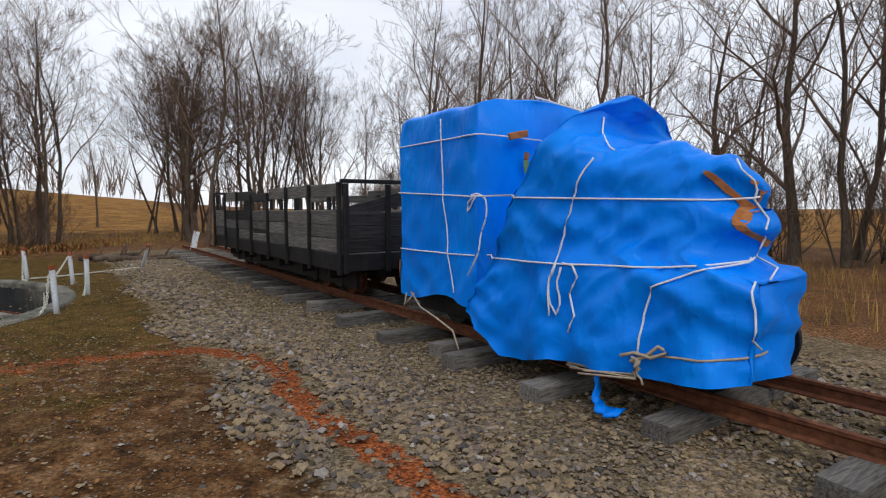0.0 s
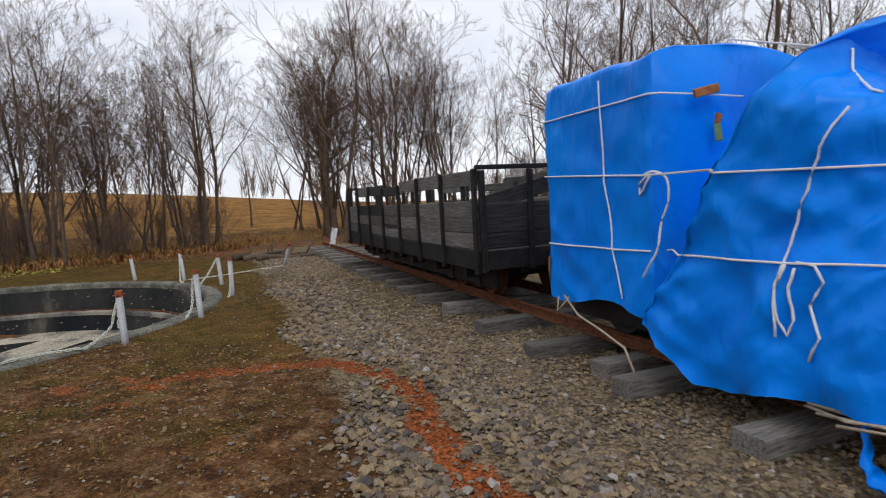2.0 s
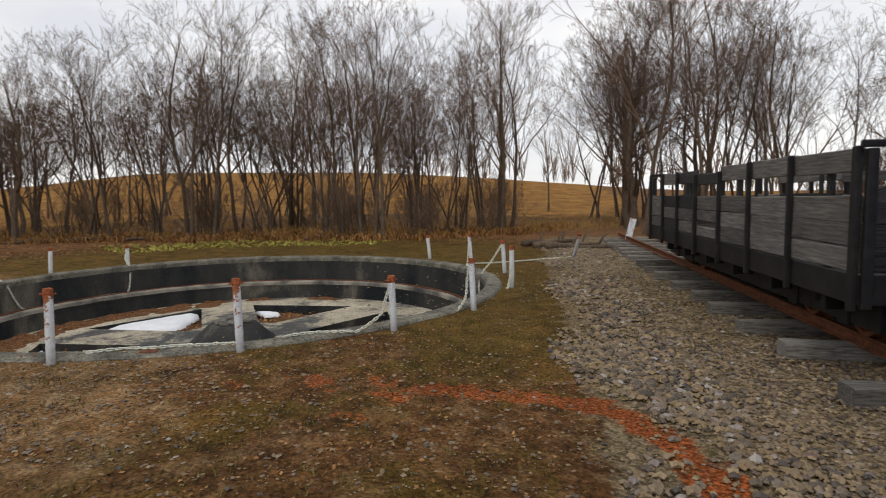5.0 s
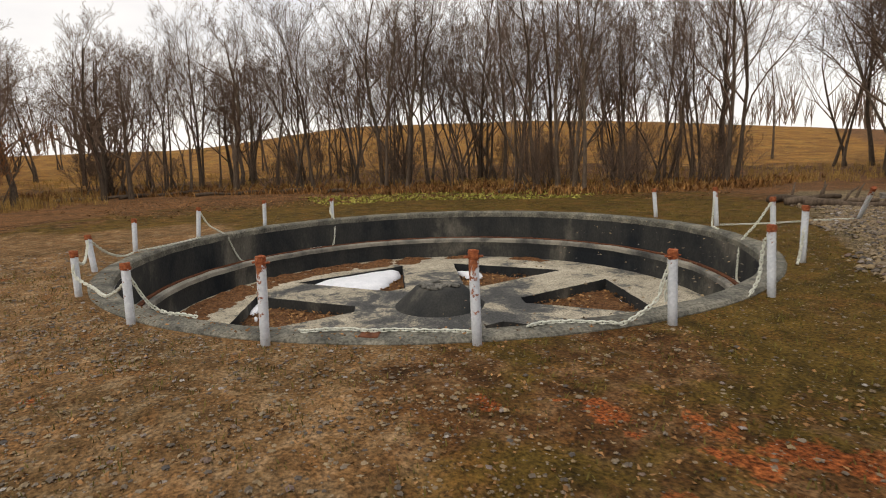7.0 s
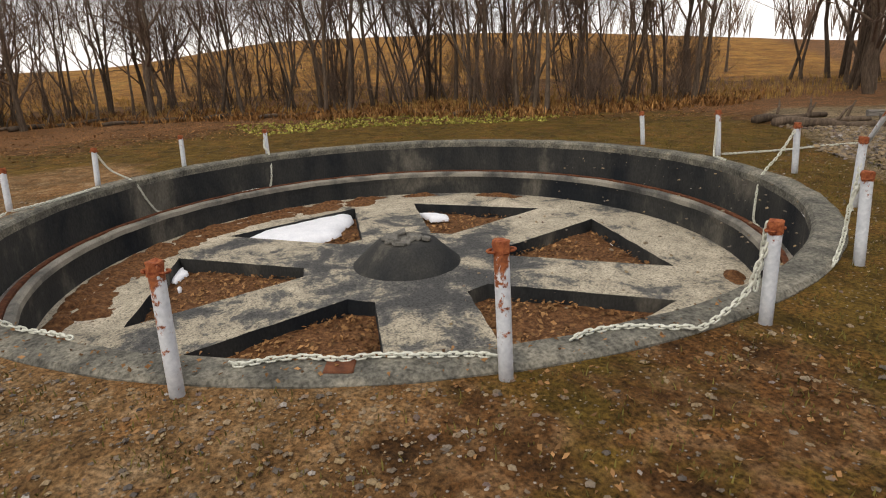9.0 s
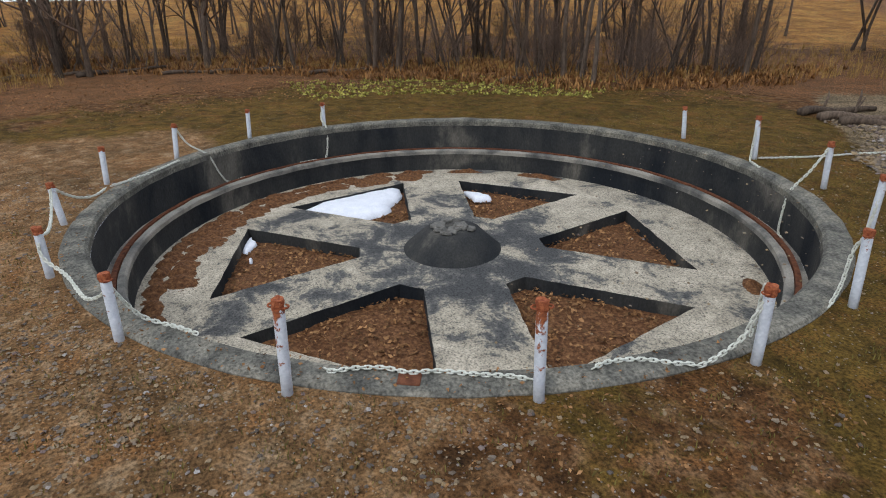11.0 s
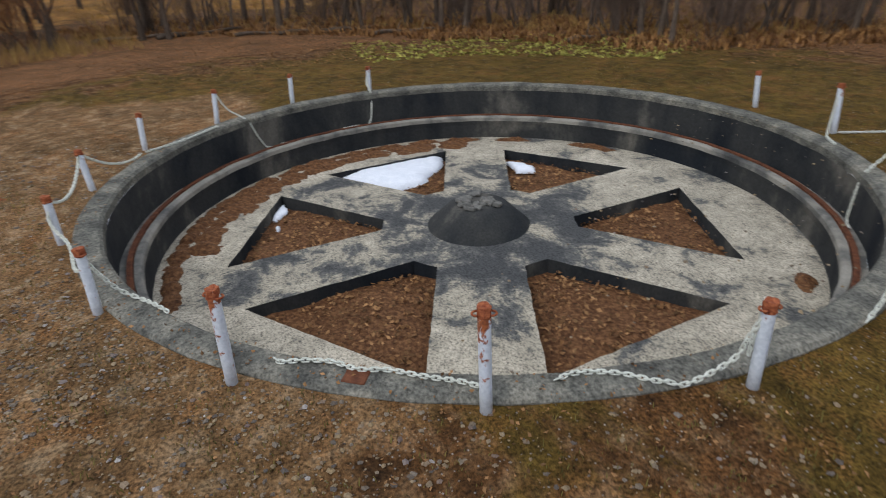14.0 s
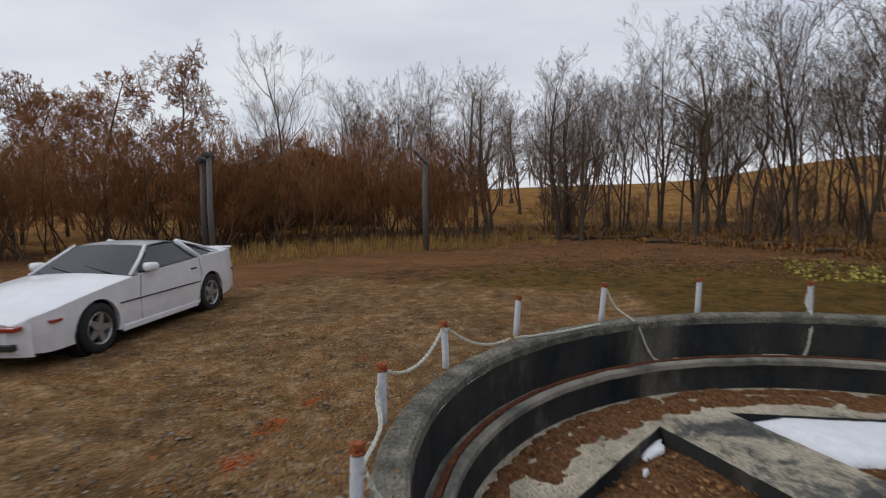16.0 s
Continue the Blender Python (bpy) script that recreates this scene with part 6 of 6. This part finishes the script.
glass("windscreen", (((-0.58, -0.72, 0.875), (-0.58, 0.72, 0.875)), ((0.03, -0.55, 1.225), (0.03, 0.55, 1.225))), "raked dark windscreen")
glass("rear_window", (((0.79, -0.54, 1.235), (0.79, 0.54, 1.235)), ((1.72, -0.66, 0.985), (1.72, 0.66, 0.985))), "sloping dark rear window")
for sg in (-1, 1):
    bm = bmesh.new()
    pts = [(-0.42, 0.775, 0.90), (0.08, 0.575, 1.205), (0.45, 0.578, 1.235), (0.72, 0.575, 1.215), (1.02, 0.74, 0.95)]
    bm.faces.new([bm.verts.new((x, sg * y, z)) for x, y, z in pts])
    part("side_window", bm, M_CARGLASS, car, "dark side window")
    bm = bmesh.new()
    bm.faces.new([bm.verts.new((x, sg * y, z)) for x, y, z in [(1.14, 0.745, 0.955), (0.86, 0.565, 1.215), (1.62, 0.70, 0.975)]])
    part("quarter_window", bm, M_CARGLASS, car, "dark quarter window")
    for name, pts, rr in (("front_pillar", [(-0.60, 0.77, 0.87), (-0.25, 0.67, 1.06), (0.04, 0.565, 1.23)], 0.026), ("rear_pillar", [(1.10, 0.755, 0.94), (0.92, 0.67, 1.08), (0.76, 0.57, 1.23)], 0.05), ("hatch_edge", [(1.75, 0.72, 0.97), (1.3, 0.66, 1.11), (0.80, 0.56, 1.245)], 0.02)):
        tube_part(name, [Vector((x, sg * y, z)) for x, y, z in pts], rr, M_CARWHITE, car, sides=8)
    tube_part("window_seal", [Vector((x, sg * y, z)) for x, y, z in [(-0.42, 0.782, 0.90), (0.3, 0.785, 0.915), (1.02, 0.765, 0.945)]], 0.012, M_BLACKTRIM, car, sides=6)
    tube_part("rubbing_strip", [Vector((x, sg * (half_width(x, 0.56) + 0.004), 0.56)) for x in np.linspace(-0.92, 0.93, 12)], 0.010, M_BLACKTRIM, car, "thin dark rubbing strip", sides=6)
    tube_part("door_gap", [Vector((x, sg * (half_width(x, z) + 0.001), z)) for x, z in ((0.98, 0.93), (1.0, 0.7), (0.93, 0.4), (0.88, 0.27))], 0.005, M_BLACKTRIM, car, sides=5)
    tube_part("door_gap", [Vector((x, sg * (half_width(x, z) + 0.001), z)) for x, z in ((-0.46, 0.87), (-0.52, 0.6), (-0.5, 0.27))], 0.005, M_BLACKTRIM, car, sides=5)
    box_part("door_handle", (0.72, 0.88, min(sg * 0.835, sg * 0.85), max(sg * 0.835, sg * 0.85), 0.775, 0.80), M_BLACKTRIM, car, "flush door handle", 0.004)
    bm = bmesh.new()
    add_box(bm, -0.40, -0.24, min(sg * 0.80, sg * 0.98), max(sg * 0.80, sg * 0.98), 0.90, 1.02, 0.03)
    part("door_mirror", bm, M_CARWHITE, car, "white door mirror", smooth_shade=True)
    box_part("sill_skirt", (-0.88, 0.88, min(sg * 0.80, sg * 0.845), max(sg * 0.80, sg * 0.845), 0.17, 0.26), M_CARWHITE, car, "white sill skirt", 0.012)
    box_part("side_marker", (-1.99, -1.83, min(sg * 0.75, sg * 0.805), max(sg * 0.75, sg * 0.805), 0.535, 0.565), M_REDLENS, car, "red side marker lamp", 0.004)
    box_part("rear_side_marker", (2.08, 2.18, min(sg * 0.74, sg * 0.775), max(sg * 0.74, sg * 0.775), 0.60, 0.63), M_BLACKTRIM, car, "", 0.004)
    box_part("front_lamp", (-2.345, -2.22, min(sg * 0.17, sg * 0.66), max(sg * 0.17, sg * 0.66), 0.505, 0.555), M_REDLENS, car, "dark red front lamp strip", 0.006)
    box_part("fog_lamp", (-2.33, -2.25, min(sg * 0.42, sg * 0.60), max(sg * 0.42, sg * 0.60), 0.29, 0.36), M_BLACKTRIM, car, "fog lamp recess", 0.006)
    box_part("tail_lamp", (2.24, 2.295, min(sg * 0.3, sg * 0.68), max(sg * 0.3, sg * 0.68), 0.62, 0.74), M_REDLENS, car, "red tail lamp", 0.006)
    for ax in (AX_F, AX_R):
        bm = bmesh.new()
        lathe(bm, [(0.375, -0.11), (0.375, 0.10), (0.36, 0.11)], 24)
        w = part("wheel_arch_liner", bm, M_BLACKTRIM, car)
        w.matrix_local = Matrix.Translation((ax, sg * 0.70, WR)) @ Matrix.Rotation(radians(90), 4, 'X')
        bm = bmesh.new()
        lathe(bm, [(0.205, -0.095), (0.235, -0.105), (0.295, -0.10), (0.313, -0.075), (0.315, 0.075), (0.295, 0.10), (0.235, 0.105), (0.205, 0.095)], 36)
        wheel = part("wheel", bm, M_TYRE, car, "black tyre on a five-spoke rim", smooth_shade=True)
        wheel.matrix_local = Matrix.Translation((ax, sg * 0.745, WR)) @ Matrix.Rotation(radians(90 if sg < 0 else -90), 4, 'X')
        bm = bmesh.new()
        lathe(bm, [(0.208, 0.092), (0.200, 0.10), (0.188, 0.085), (0.183, 0.03), (0.183, -0.09)], 30)
        for k in range(5):
            a = 2 * math.pi * k / 5
            pts = [(0.03, -0.05), (0.19, -0.028), (0.19, 0.028), (0.03, 0.05)]
            lo = [bm.verts.new((x * math.cos(a) - y * math.sin(a), x * math.sin(a) + y * math.cos(a), 0.05)) for x, y in pts]
            hi = [bm.verts.new((x * math.cos(a) - y * math.sin(a), x * math.sin(a) + y * math.cos(a), 0.085)) for x, y in pts]
            bm.faces.new(hi)
            for i in range(4):
                bm.faces.new((lo[i], lo[(i + 1) % 4], hi[(i + 1) % 4], hi[i]))
        lathe(bm, [(0.06, 0.05), (0.055, 0.095), (0.0, 0.10)], 16)
        part("rim", bm, M_ALLOY, wheel, "dull five-spoke alloy rim", smooth_shade=False)
        bm = bmesh.new()
        lathe(bm, [(0.0, 0.02), (0.185, 0.02)], 24)
        part("brake_disc", bm, M_BLACKTRIM, wheel)
    box_part("mud_flap", (AX_R + 0.34, AX_R + 0.36, min(sg * 0.66, sg * 0.83), max(sg * 0.66, sg * 0.83), 0.12, 0.34), M_BLACKTRIM, car, "black mud flap", 0.004)
box_part("grille", (-2.345, -2.26, -0.40, 0.40, 0.265, 0.36), M_BLACKTRIM, car, "low dark grille", 0.006)
for z in (0.29, 0.335):
    box_part("grille_bar", (-2.352, -2.30, -0.40, 0.40, z, z + 0.012), M_CARWHITE, car, "", 0.002)
plate = box_part("number_plate", (-2.365, -2.35, -0.19, 0.14, 0.27, 0.40), M_PLATE, car, "white number plate", 0.003)
for y0, y1 in ((-0.13, -0.10), (-0.07, -0.04), (0.0, 0.03), (0.06, 0.09)):
    box_part("plate_bar", (-2.369, -2.366, y0, y1, 0.29, 0.35), M_BLACKTRIM, plate, "", 0.0)
box_part("underbody", (-2.1, 2.1, -0.68, 0.68, 0.19, 0.42), M_BLACKTRIM, car, "dark underbody", 0.02)
bm = bmesh.new()
add_box(bm, 2.02, 2.26, -0.72, 0.72, 0.985, 1.02, 0.014)
part("rear_spoiler", bm, M_CARWHITE, car, "white tail spoiler")
tube_part("wiper", [Vector((-0.60, -0.55, 0.885)), Vector((-0.42, 0.05, 0.985))], 0.008, M_BLACKTRIM, car, sides=5)
tube_part("wiper", [Vector((-0.60, 0.05, 0.89)), Vector((-0.44, 0.55, 0.97))], 0.008, M_BLACKTRIM, car, sides=5)
